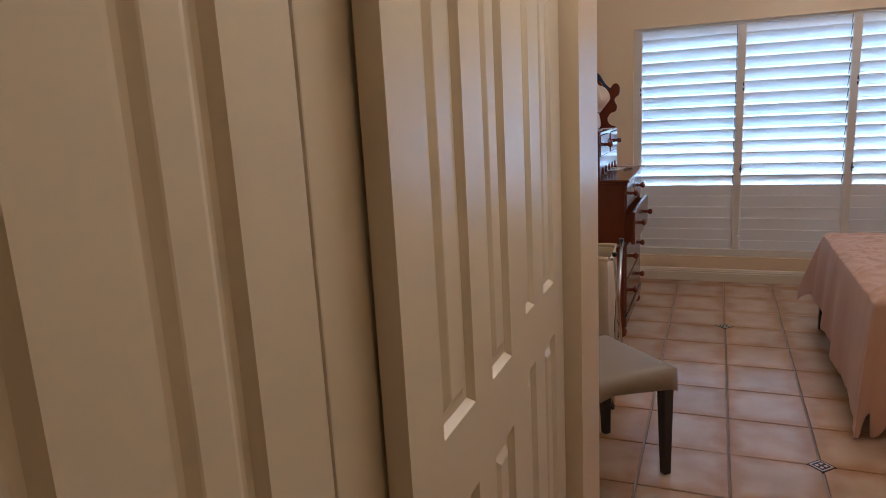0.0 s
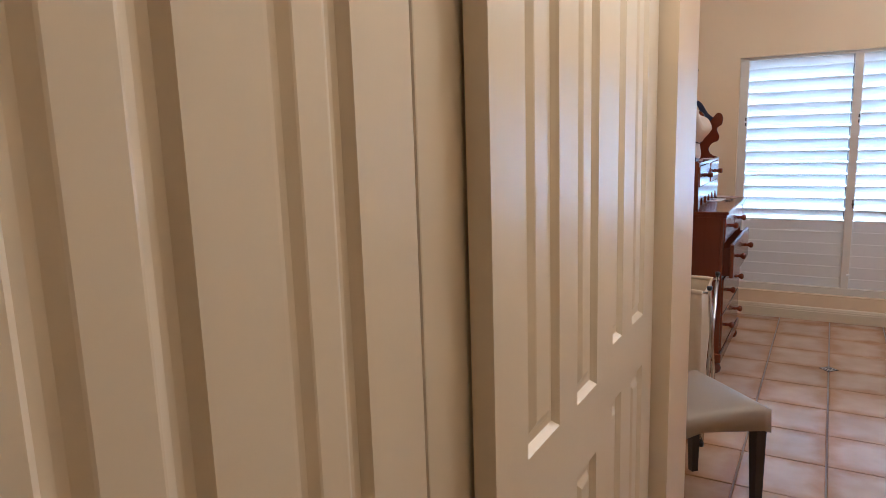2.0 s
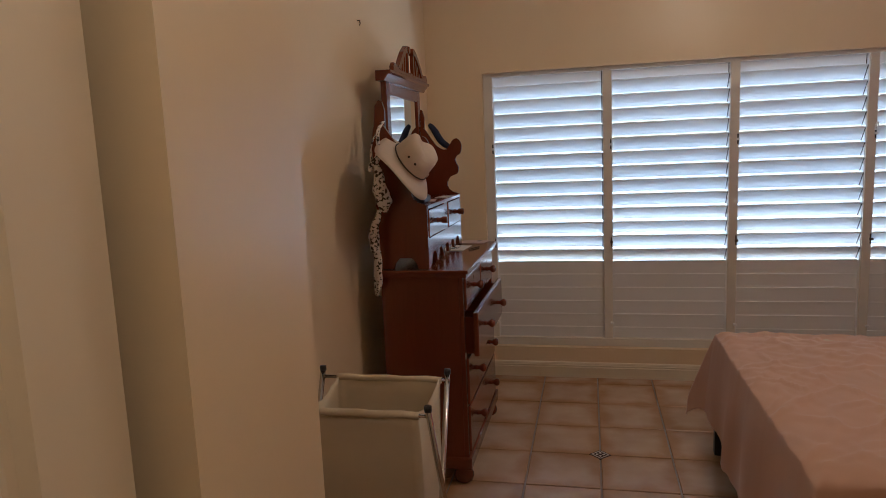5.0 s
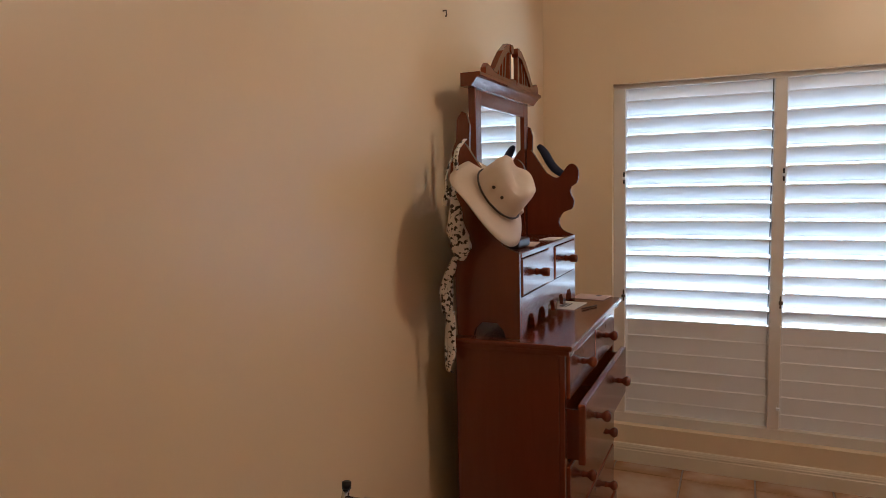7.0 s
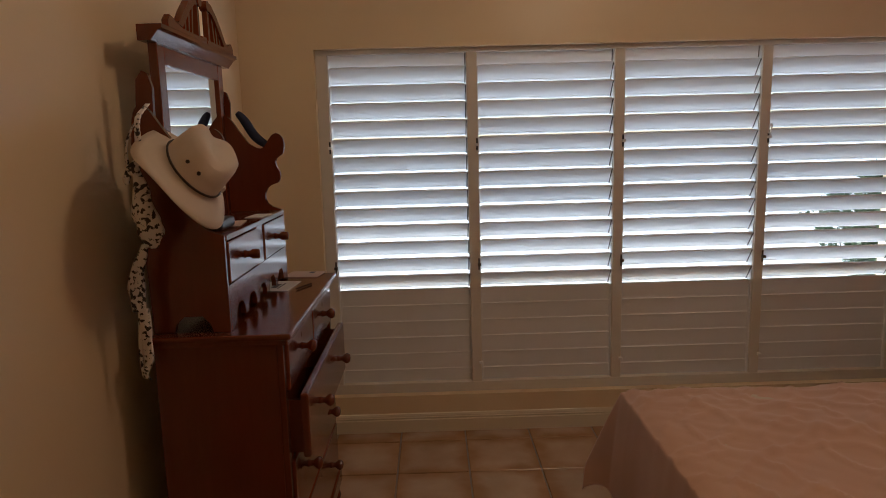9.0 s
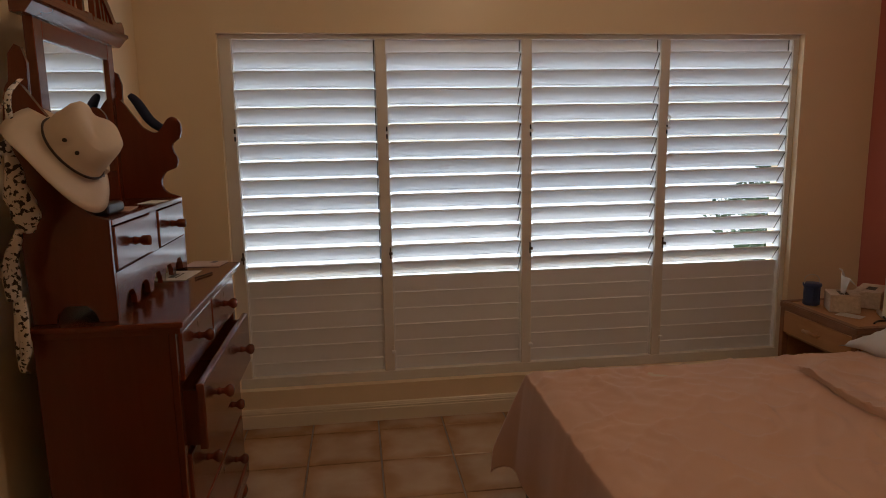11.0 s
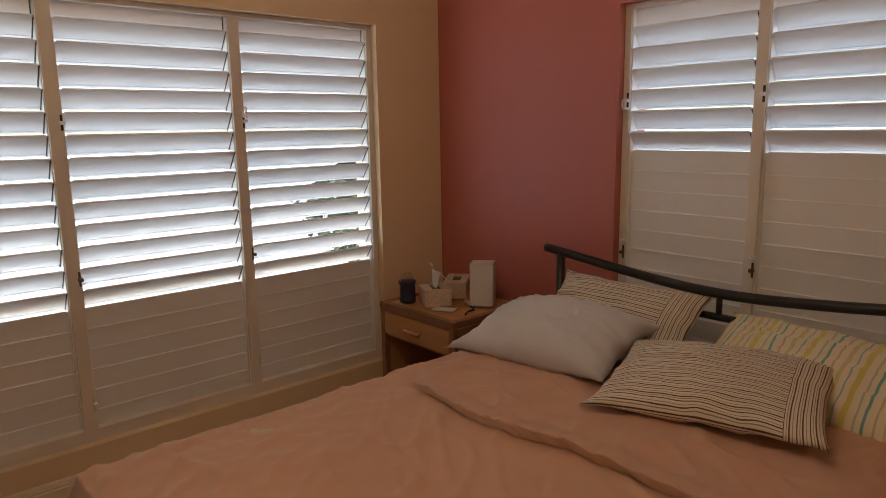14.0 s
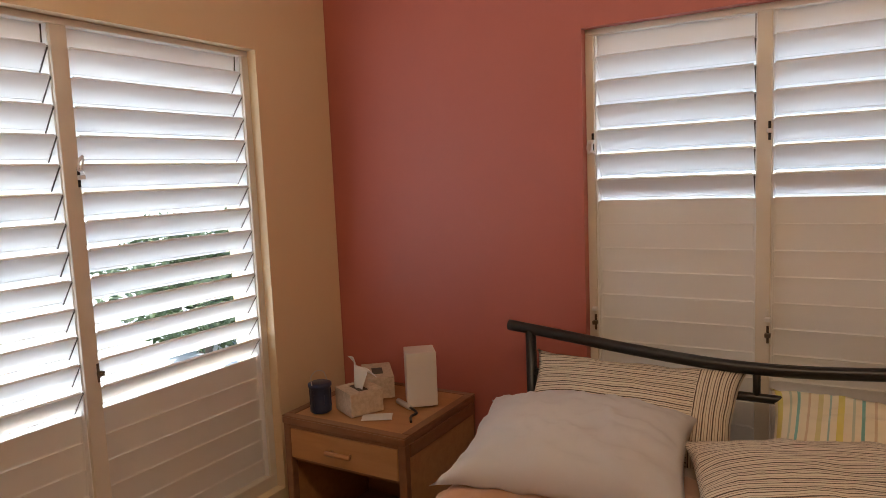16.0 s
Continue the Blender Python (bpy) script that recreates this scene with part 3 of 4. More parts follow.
def bedspread():
    """One sheet of cloth: flat on the mattress, over its edges and hanging down on three sides."""
    bm = bmesh.new()
    nx, ny = 210, 150
    x_head, foot, sides = 2.83, 0.52, 0.36
    w = BY1 - BY0
    grid = []
    for i in range(nx + 1):
        row = []
        u = -foot + (x_head - BX0 + foot) * i / nx           # distance from the foot edge
        for j in range(ny + 1):
            v = -sides + (w + 2 * sides) * j / ny            # distance from the side edge
            dx = -u if u < 0 else 0.0
            dy = -v if v < 0 else (v - w if v > w else 0.0)
            x = BX0 + max(u, 0)
            y = BY0 + min(max(v, 0), w)
            z = 0.594 + fold(x, y)
            if not dx and not dy and y < -1.19:
                q = x - (2.135 + 0.012 * math.sin(9 * y) + 0.05 * (-1.26 - y))
                if 0 <= q < 0.022:
                    x -= 0.042 * min(1, (-1.19 - y) / 0.1)
            side = -1 if v < 0 else 1
            edge = min(1.0, max(0.0, min(u, v, w - v)) / 0.05)
            z -= 0.020 * (1 - edge) ** 2
            if dx or dy:
                drop = max(dx, dy) if not (dx and dy) else (dx ** 2 + dy ** 2) ** 0.5 * (1.0 if side > 0 else 1.3)
                if dx and side > 0 or dx and not dy:
                    drop *= 0.74 + 0.26 * min(1, max(0, w - v) / w * 1.3)
                if v < 0 and 0 <= u < 0.13:
                    drop *= 1 + 0.75 * (1 - u / 0.13) ** 0.8
                s = y if dx > dy else x
                wave = 0.5 + 0.5 * math.sin(s * 12 + 1.7 * math.sin(s * 4)) + 0.25 * noise.noise(Vector((s * 9, drop * 3, 1)))
                out = 0.004 + 0.022 * (1 - math.exp(-drop * 6)) + 0.030 * wave * min(1, drop * 2.2)
                z -= max(0, drop - 0.012)
                kx = dx / (dx + dy)
                both = min(dx, dy) / 0.34
                flare = (0.13 if side > 0 else 0.05) * min(1, both)
                x -= out * (kx if dx else 0) + 0.6 * flare
                y += side * ((out * (1 - kx) if dy else 0) + flare)
                z = max(z, 0.014 + 0.006 * math.sin(13 * x + 9 * y))
            row.append(bm.verts.new((x, y, z)))
        grid.append(row)
    for i in range(nx):
        for j in range(ny):
            bm.faces.new((grid[i][j], grid[i + 1][j], grid[i + 1][j + 1], grid[i][j + 1]))
    ob = obj("bedspread", bm, LINEN, smooth=True)
    s = ob.modifiers.new("thickness", "SOLIDIFY")
    s.thickness, s.offset = 0.004, 1
    tagged(ob, "rumpled peach cotton bedspread hanging over the bed", "bedspread")


bedspread()


def pillow(name, label, m, w, d, h, mats, seed, cuff=0.0, crease=0.008, tip=0.0):
    """A stuffed pillow: w along x, d along y, h thick; cuff: a band of cross cloth at the +x end."""
    bm = bmesh.new()
    uv = bm.loops.layers.uv.new("UVMap")
    n1, n2 = 44, 34
    sheets = []
    for s in (1, -1):
        g = []
        for i in range(n1 + 1):
            row = []
            a = -1 + 2 * i / n1
            for j in range(n2 + 1):
                b = -1 + 2 * j / n2
                fa, fb = max(0, 1 - abs(a) ** 2.2), max(0, 1 - abs(b) ** 2.2)
                pinch = 1 - 0.10 * (1 - abs(a)) ** 0.5 * (abs(b) ** 3)
                pinch_x = 1 - 0.06 * (1 - abs(b)) ** 0.5 * (abs(a) ** 3)
                x, y = a * w / 2 * pinch_x, b * d / 2 * pinch
                t = (fa * fb) ** 0.5
                cor = 1 + (0.05 + (tip if a < 0 and b < 0 else 0)) * (abs(a) * abs(b)) ** 4
                x, y = x * cor, y * cor
                wr = noise.noise(Vector((a * 2.2 + seed, b * 2.6, s * 3.0))) * (0.16 if len(mats) == 1 else 0.10) * t
                edge = 1 - max(abs(a), abs(b))
                cr = crease * math.sin(9 * math.atan2(b, a) + seed + 3 * noise.noise(Vector((a * 3, b * 3, seed)))) * math.exp(-edge * 5) * (1 if edge > 0 else 0)
                z = s * (h / 2 * t * (1 + wr) * (1.0 if s > 0 else 0.55)) + (cr if t > 0 else 0)
                z += (0.014 if len(mats) == 1 else 0.0055) * noise.noise(Vector((a * 4 + b * 2.5, b * 5 - a, seed))) * t
                rid = 1 - abs(noise.noise(Vector((a * 3.2 + seed, b * 4.2 + a * 2, 1.5))))
                z += s * (0.012 if len(mats) == 1 else 0.003) * max(0, rid - 0.8) / 0.2 * t
                row.append(bm.verts.new((x, y, z)))
            g.append(row)
        sheets.append(g)
        for i in range(n1):
            for j in range(n2):
                f = bm.faces.new((g[i][j], g[i + 1][j], g[i + 1][j + 1], g[i][j + 1]))
                f.material_index = 1 if cuff and i >= n1 * (1 - cuff) else 0
                for lp, (p, q) in zip(f.loops, ((i, j), (i + 1, j), (i + 1, j + 1), (i, j + 1))):
                    lp[uv].uv = (p / n1 * w, q / n2 * d)
    bmesh.ops.remove_doubles(bm, verts=bm.verts, dist=1e-5)
    ob = obj(name, bm, mats, smooth=True)
    ob.matrix_world = m
    return tagged(ob, label, "pillow", "pillows on the bed")


# ---- nightstand ----
def nightstand():
    n = thing("nightstand", "oak veneer bedside table with one drawer and an open shelf", "nightstand")
    x0, x1, y0, y1, zt = 2.777, 3.285, -0.71, -0.155, 0.575
    bm = box((x0, y0, zt - 0.03), (x1, y1, zt - 0.004), 0.006)
    part("tabletop", bm, OAK_D, n)
    part("top_inlay", box((x0 + 0.035, y0 + 0.035, zt - 0.005), (x1 - 0.03, y1 - 0.035, zt - 0.001)), OAK_T, n)
    for a, b in (((x0, y0), (x0 + 0.035, y1)), ((x1 - 0.03, y0), (x1, y1)), ((x0 + 0.035, y0), (x1 - 0.03, y0 + 0.035)), ((x0 + 0.035, y1 - 0.035), (x1 - 0.03, y1))):
        part("top_edge", box((*a, zt - 0.0045), (*b, zt + 0.002), 0.002, 1), OAK_D, n)
    for y in (y0 + 0.001, y1 - 0.019):
        part("side_panel", box((x0 + 0.03, y, 0.06), (x1 - 0.02, y + 0.018, zt - 0.03)), OAK_T, n)
        part("side_rail", box((x0 + 0.03, y - 0.004, zt - 0.075), (x1 - 0.02, y + 0.022, zt - 0.03), 0.003), OAK_D, n)
    for x in (x0 + 0.004, x1 - 0.034):
        for y in (y0 + 0.002, y1 - 0.034):
            part("leg", box((x, y, 0), (x + 0.032, y + 0.032, zt - 0.03), 0.005), OAK_D, n)
    part("back_panel", box((x1 - 0.03, y0 + 0.03, 0.06), (x1 - 0.02, y1 - 0.03, zt - 0.03)), OAK_D, n)
    part("bottom_shelf", box((x0 + 0.02, y0 + 0.02, 0.06), (x1 - 0.02, y1 - 0.02, 0.08)), OAK_D, n)
    part("drawer_shelf", box((x0 + 0.02, y0 + 0.02, zt - 0.175), (x1 - 0.02, y1 - 0.02, zt - 0.16), 0.002), OAK_D, n)
    part("apron", box((x0 + 0.006, y0 + 0.034, zt - 0.044), (x0 + 0.02, y1 - 0.034, zt - 0.03), 0.002), OAK_D, n)
    dr = part("drawer_front", box((x0 + 0.004, y0 + 0.036, zt - 0.158), (x0 + 0.022, y1 - 0.036, zt - 0.046), 0.004), OAK_T, n)
    cy = (y0 + y1) / 2
    bm = bmesh.new()
    add_rod(bm, (x0 - 0.022, cy - 0.055, zt - 0.10), (x0 - 0.022, cy + 0.055, zt - 0.10), 0.0085)
    for s in (-0.04, 0.04):
        add_rod(bm, (x0 - 0.022, cy + s, zt - 0.10), (x0 + 0.005, cy + s, zt - 0.10), 0.004)
    part("handle", bm, OAK_T, dr, "small wooden bar handle", smooth=True)
    return n


nightstand()


# ---- dresser ----
DX0, DX1, DY0, DY1, DZ = -0.262, 0.072, -1.372, -0.585, 0.955


def grown(p):
    """The dresser's true size: a tenth wider and deeper all over, taller above the chest."""
    return Vector((p[0] * 1.1, p[1] * 1.1, p[2] * 1.026 if p[2] < DZ else DZ * 1.026 + (p[2] - DZ) * 1.1))


def grow(root):
    """Brings a thing drawn beside the dresser, with all its parts, to the dresser's true size."""
    for ob in [root, *root.children_recursive]:
        if ob.type == "MESH":
            for v in ob.data.vertices:
                v.co = grown(v.co)
    return root


def knob(parent, x, y, z, r=0.019):
    bm = bmesh.new()
    add_lathe(bm, [(0.012, 0), (0.009, 0.006), (0.008, 0.014), (0.014, 0.02), (r, 0.028), (r, 0.034), (0.013, 0.041), (0.003, 0.043)], 14, pose(x, y, z, 0, 90, 0))
    part("knob", bm, CHERRY, parent, smooth=True)


def dresser():
    d = thing("dresser", "cherry-stained timber dressing chest with mirror, one drawer ajar", "dresser")
    bm = bmesh.new()
    add_box(bm, (DX0, DY0, 0.115), (DX1 - 0.02, DY0 + 0.018, DZ - 0.034), 0.002, 1)
    add_box(bm, (DX0, DY1 - 0.018, 0.115), (DX1 - 0.02, DY1, DZ - 0.034), 0.002, 1)
    add_box(bm, (DX0 + 0.002, DY0 + 0.018, 0.115), (DX0 + 0.012, DY1 - 0.018, DZ - 0.034))
    add_box(bm, (DX0 + 0.012, DY0 + 0.018, 0.115), (DX1 - 0.02, DY1 - 0.018, 0.13))
    part("body", bm, CHERRY, d)
    bm = bmesh.new()
    add_box(bm, (DX0 - 0.004, DY0 - 0.022, DZ - 0.016), (DX1 + 0.022, DY1 + 0.022, DZ), 0.005)
    add_box(bm, (DX0, DY0 - 0.012, DZ - 0.034), (DX1 + 0.012, DY1 + 0.012, DZ - 0.0165), 0.004)
    part("top", bm, CHERRY_Y, d)
    bm = bmesh.new()
    add_box(bm, (DX0, DY0 - 0.008, 0.075), (DX1 + 0.008, DY1 + 0.008, 0.13), 0.006)
    part("plinth", bm, CHERRY_Y, d)
    for x in (DX0 + 0.04, DX1 - 0.035):
        for y in (DY0 + 0.04, DY1 - 0.04):
            bm = bmesh.new()
            add_lathe(bm, [(0.022, 0), (0.036, 0.01), (0.042, 0.032), (0.036, 0.052), (0.026, 0.06), (0.034, 0.068), (0.034, 0.075)], 16, pose(x, y, 0))
            part("foot", bm, CHERRY, d, smooth=True)
    for y in (DY0, DY1 - 0.03):
        part("stile", box((DX1 - 0.0195, y, 0.13), (DX1 - 0.004, y + 0.03, DZ - 0.036), 0.002), CHERRY, d)
    mid = (DY0 + DY1) / 2
    rows = [(0.775, 0.912, [(DY0 + 0.032, mid - 0.006), (mid + 0.006, DY1 - 0.032)], 0.0),
            (0.572, 0.763, [(DY0 + 0.032, DY1 - 0.032)], 0.044),
            (0.358, 0.560, [(DY0 + 0.032, DY1 - 0.032)], 0.0),
            (0.142, 0.346, [(DY0 + 0.032, DY1 - 0.032)], 0.0)]
    for z0, z1, spans, out in rows:
        part("drawer_rail", box((DX1 - 0.0195, DY0 + 0.03, z1), (DX1 - 0.006, DY1 - 0.03, z1 + 0.012)), CHERRY_Y, d)
        for a, b in spans:
            xf = DX1 + out
            bm = box((xf - 0.018, a, z0), (xf + 0.003, b, z1), 0.005, 2)
            dr = part("drawer", bm, CHERRY_Y, d)
            if out:
                for p_, q_ in ((a + 0.012, a + 0.024), (b - 0.024, b - 0.012)):
                    part("drawer_side", box((xf - 0.22, p_, z0 + 0.01), (xf - 0.018, q_, z1 - 0.022)), CHERRY, dr)
                part("drawer_bottom", box((xf - 0.22, a + 0.024, z0 + 0.012), (xf - 0.018, b - 0.024, z0 + 0.018)), CHERRY, dr)
            zc = (z0 + z1) / 2
            ks = [(a + b) / 2] if len(spans) > 1 else [a + 0.17, b - 0.17]
            for y in ks:
                knob(dr, xf + 0.003, y, zc + 0.005)
                part("keyhole", box((xf + 0.0025, (a + b) / 2 - 0.003 if len(spans) == 1 else y - 0.003, z1 - 0.035), (xf + 0.004, (a + b) / 2 + 0.003 if len(spans) == 1 else y + 0.003, z1 - 0.02)), BRASSY, dr)
    # small drawer box standing on the top
    hx, a, b = -0.066, -1.355, -0.66
    z0, z1 = DZ + 0.001, 1.205
    part("deck", box((DX0, a + 0.016, z1 - 0.014), (hx + 0.002, b - 0.016, z1), 0.002), CHERRY_Y, d)
    side = [(DX0, z0), (-0.21, z0), (-0.205, z0 + 0.025), (-0.185, z0 + 0.045), (-0.135, z0 + 0.045), (-0.115, z0 + 0.025), (-0.11, z0), (hx, z0), (hx, z1), (-0.071, z1 + 0.002)]
    side += [tuple(p) for p in smooth_line([(-0.085, 1.212, 0), (-0.118, 1.228, 0), (-0.123, 1.265, 0), (-0.107, 1.292, 0), (-0.074, 1.303, 0), (-0.066, 1.333, 0), (-0.078, 1.36, 0), (-0.079, 1.386, 0), (-0.054, 1.402, 0), (-0.049, 1.446, 0), (-0.068, 1.471, 0), (-0.092, 1.463, 0), (-0.121, 1.421, 0), (-0.16, 1.43, 0), (-0.195, 1.475, 0), (-0.225, 1.52, 0), (-0.245, 1.535, 0), (-0.265, 1.515, 0), (-0.275, 1.44, 0)], 4)]
    side = [p[:2] for p in side]
    for y in (a, b - 0.016):
        part("side_scroll", add_slab(bmesh.new(), side, y, y + 0.016, 1, 0.002), CHERRY, d)
    part("back_panel", box((DX0 + 0.002, a + 0.016, z0 + 0.05), (DX0 + 0.012, b - 0.016, 1.30)), CHERRY, d)
    apron = [(a + 0.016, z0 + 0.118), (a + 0.016, z0)]
    for c in (-1.25, -1.13, -1.007, -0.885, -0.765):
        apron += [(c - 0.045, z0 + 0.012), (c - 0.04, z0 + 0.035), (c - 0.02, z0 + 0.055), (c + 0.02, z0 + 0.055), (c + 0.04, z0 + 0.035), (c + 0.045, z0 + 0.012)]
    apron += [(b - 0.016, z0), (b - 0.016, z0 + 0.118)]
    part("apron", add_slab(bmesh.new(), apron, hx - 0.014, hx, 0), CHERRY_Y, d)
    part("divider", box((hx - 0.10, -1.04, z0 + 0.118), (hx, -0.97, z1 - 0.014), 0.002), CHERRY, d)
    for p, q in ((a + 0.02, -1.045), (-0.965, b - 0.02)):
        dr = part("small_drawer", box((hx - 0.10, p, z0 + 0.122), (hx + 0.004, q, z1 - 0.018), 0.005), CHERRY_Y, d)
        knob(dr, hx + 0.004, (p + q) / 2, (z0 + 0.122 + z1 - 0.018) / 2, 0.014)
    # swinging mirror with its frame, cornice and crest
    mx, my0, my1 = -0.258, -1.215, -0.66
    m = part("mirror_frame", box((mx - 0.012, my0, 1.20), (mx + 0.012, my0 + 0.05, 1.72), 0.003), CHERRY, d)
    part("mirror_stile", box((mx - 0.012, my1 - 0.05, 1.20), (mx + 0.012, my1, 1.72), 0.003), CHERRY, m)
    part("mirror_rail", box((mx - 0.0115, my0 + 0.05, 1.65), (mx + 0.0115, my1 - 0.05, 1.72), 0.002), CHERRY_Y, m)
    part("mirror_rail", box((mx - 0.0115, my0 + 0.05, 1.20), (mx + 0.0115, my1 - 0.05, 1.25), 0.002), CHERRY_Y, m)
    part("mirror_glass", box((mx + 0.0005, my0 + 0.048, 1.248), (mx + 0.004, my1 - 0.048, 1.652)), MIRROR, m, "clear mirror glass")
    bm = bmesh.new()
    add_slab(bm, [(mx - 0.014, 1.70), (mx + 0.02, 1.70), (mx + 0.03, 1.712), (mx + 0.04, 1.725), (mx + 0.05, 1.73), (mx + 0.05, 1.74), (mx - 0.014, 1.74)], my0 - 0.055, my1 + 0.05, 1)
    part("cornice", bm, CHERRY_Y, m)
    cy, cx_ = (my0 + my1) / 2 + 0.02, mx
    mx = mx + 0.03
    zb = 1.741
    for s in (1, -1):
        bm = bmesh.new()
        # arch band, foot rail and ribs
        arch = [(cy + s * u, v) for u, v in ((-0.23, zb + 0.02), (-0.20, zb + 0.03), (-0.17, zb + 0.062), (-0.125, zb + 0.098), (-0.075, zb + 0.128), (-0.04, zb + 0.132), (-0.026, zb + 0.118), (-0.032, zb + 0.10), (-0.055, zb + 0.104), (-0.078, zb + 0.100), (-0.115, zb + 0.076), (-0.155, zb + 0.042), (-0.185, zb + 0.014))]
        add_slab(bm, arch, mx - 0.004, mx + 0.016, 0, 0.002)
        part("crest_arch", bm, CHERRY_Y, m)
        part("crest_foot", add_slab(bmesh.new(), [(cy + s * u, v) for u, v in ((-0.29, zb), (-0.29, zb + 0.02), (-0.272, zb + 0.036), (-0.25, zb + 0.032), (-0.23, zb + 0.02), (-0.185, zb + 0.014), (-0.02, zb + 0.014), (-0.02, zb))], mx - 0.003, mx + 0.015, 0, 0.002), CHERRY_Y, m)
        part("crest_post", box((mx - 0.002, cy + s * -0.045 - 0.009, zb + 0.01), (mx + 0.014, cy + s * -0.045 + 0.009, zb + 0.106), 0.002), CHERRY, m)
        for u0, u1, v1 in ((-0.155, -0.15, 0.05), (-0.125, -0.118, 0.074), (-0.10, -0.085, 0.096)):
            part("crest_rib", add_slab(bmesh.new(), [(cy + s * (u0 - 0.005), zb + 0.013), (cy + s * (u0 + 0.006), zb + 0.013), (cy + s * (u1 + 0.006), zb + v1), (cy + s * (u1 - 0.005), zb + v1)], mx, mx + 0.012, 0), CHERRY, m)
        part("crest_scroll", rod((mx - 0.004, cy + s * -0.036, zb + 0.115), (mx + 0.019, cy + s * -0.036, zb + 0.115), 0.015, n=14), CHERRY, m)
    part("crest_heart", box((mx - 0.002, cy - 0.022, zb), (mx + 0.014, cy + 0.022, zb + 0.02), 0.004), CHERRY, m)
    mx = cx_
    # uprights that carry the mirror
    for y in (my0 - 0.09, my1 + 0.012):
        bm = add_slab(bmesh.new(), [(-0.288, 1.20), (-0.225, 1.20), (-0.225, 1.42), (-0.235, 1.5), (-0.232, 1.58), (-0.242, 1.615), (-0.256, 1.622), (-0.272, 1.60), (-0.28, 1.5)], y, y + 0.016, 1, 0.002)
        part("upright", bm, CHERRY, d)
    return d


grow(dresser())


# ---- things on and at the dresser ----
def hat():
    """A canvas sun hat with a sagging brim, hung over the scroll of the dresser."""
    h = thing("sun_hat", "beige canvas sun hat with dark cord hanging on the dresser", "hat")
    h.matrix_world = Matrix.Translation(grown((-0.122, -1.405, 1.366))) @ Matrix.Scale(1.1, 4) @ Vector((0.78, -0.12, 0.62)).to_track_quat('Z', 'Y').to_matrix().to_4x4() @ pose(0, 0, 0, 0, 0, 40)
    bm = bmesh.new()
    n = 40
    prof = [(0.146, -0.006), (0.128, -0.002), (0.105, 0.004), (0.090, 0.008), (0.084, 0.018), (0.081, 0.05), (0.076, 0.085), (0.069, 0.101), (0.056, 0.109), (0.03, 0.107), (0.004, 0.102)]
    rings = []
    for r, z in prof:
        ring = []
        for k in range(n):
            a = 2 * math.pi * k / n
            brim = max(0, (r - 0.085) / 0.053)
            zz = z + brim ** 1.3 * (0.010 * math.cos(2 * a + 0.5) - 0.010 + 0.006 * math.sin(3 * a))
            rr = r * (1 + 0.10 * math.cos(2 * a)) * (1 + 0.02 * math.sin(5 * a + z * 40))
            dent = -0.018 * math.exp(-((rr * math.sin(a)) / 0.025) ** 2) if z > 0.09 else 0
            ring.append(bm.verts.new((rr * math.cos(a), rr * math.sin(a), zz + dent)))
        rings.append(ring)
    for a, b in zip(rings, rings[1:]):
        for k in range(n):
            bm.faces.new((a[k], a[(k + 1) % n], b[(k + 1) % n], b[k]))
    bm.faces.new(rings[-1])
    o = part("crown_and_brim", bm, HATFELT, h, smooth=True)
    s = o.modifiers.new("thickness", "SOLIDIFY")
    s.thickness = 0.003
    band = [(0.0865 * (1 + 0.10 * math.cos(4 * math.pi * k / 40)) * math.cos(2 * math.pi * k / 40), 0.0865 * (1 + 0.10 * math.cos(4 * math.pi * k / 40)) * math.sin(2 * math.pi * k / 40), 0.020) for k in range(41)]
    part("cord", add_tube(bmesh.new(), band, 0.0028, 6, False), DARKCORD, h, "thin dark cord", smooth=True)
    for a in (-0.6, -0.25, 2.5, 2.9):
        r = 0.083 * (1 + 0.1 * math.cos(2 * a))
        part("eyelet", rod((r * 0.97 * math.cos(a), r * 0.97 * math.sin(a), 0.055), ((r + 0.003) * math.cos(a), (r + 0.003) * math.sin(a), 0.056), 0.0045, n=10), DARKCORD, h)
    part("loop", box((-0.012, -0.090, 0.012), (0.012, -0.076, 0.028), 0.003), HATFELT, h)
    return h


hat()


def cap():
    bm = bmesh.new()
    pts = smooth_line([(-0.205, -0.665, 1.545), (-0.185, -0.655, 1.52), (-0.15, -0.645, 1.46), (-0.10, -0.645, 1.425), (-0.075, -0.65, 1.415)], 5)
    add_tube(bm, pts, [0.008, 0.010, 0.012, 0.013, 0.014, 0.015, 0.016, 0.016, 0.016, 0.016, 0.016, 0.016, 0.015, 0.014, 0.013, 0.012, 0.010, 0.008, 0.006, 0.005, 0.004][:len(pts)] + [0.004] * max(0, len(pts) - 21), 10)
    grow(tagged(obj("cap", bm, NAVY, smooth=True), "folded navy cloth cap draped on the dresser scroll", "cap"))


cap()

LEOPARD = material("spotted_cloth", (0.74, 0.69, 0.64), 0.8, (0.04, 0.035, 0.035), 75, 200, 1.0, 0.2, 0.001)
for _n in LEOPARD.node_tree.nodes:
    if _n.type == "MAP_RANGE" and abs(_n.inputs[1].default_value - 0.35) < 1e-4:
        _n.inputs[1].default_value, _n.inputs[2].default_value = 0.52, 0.57


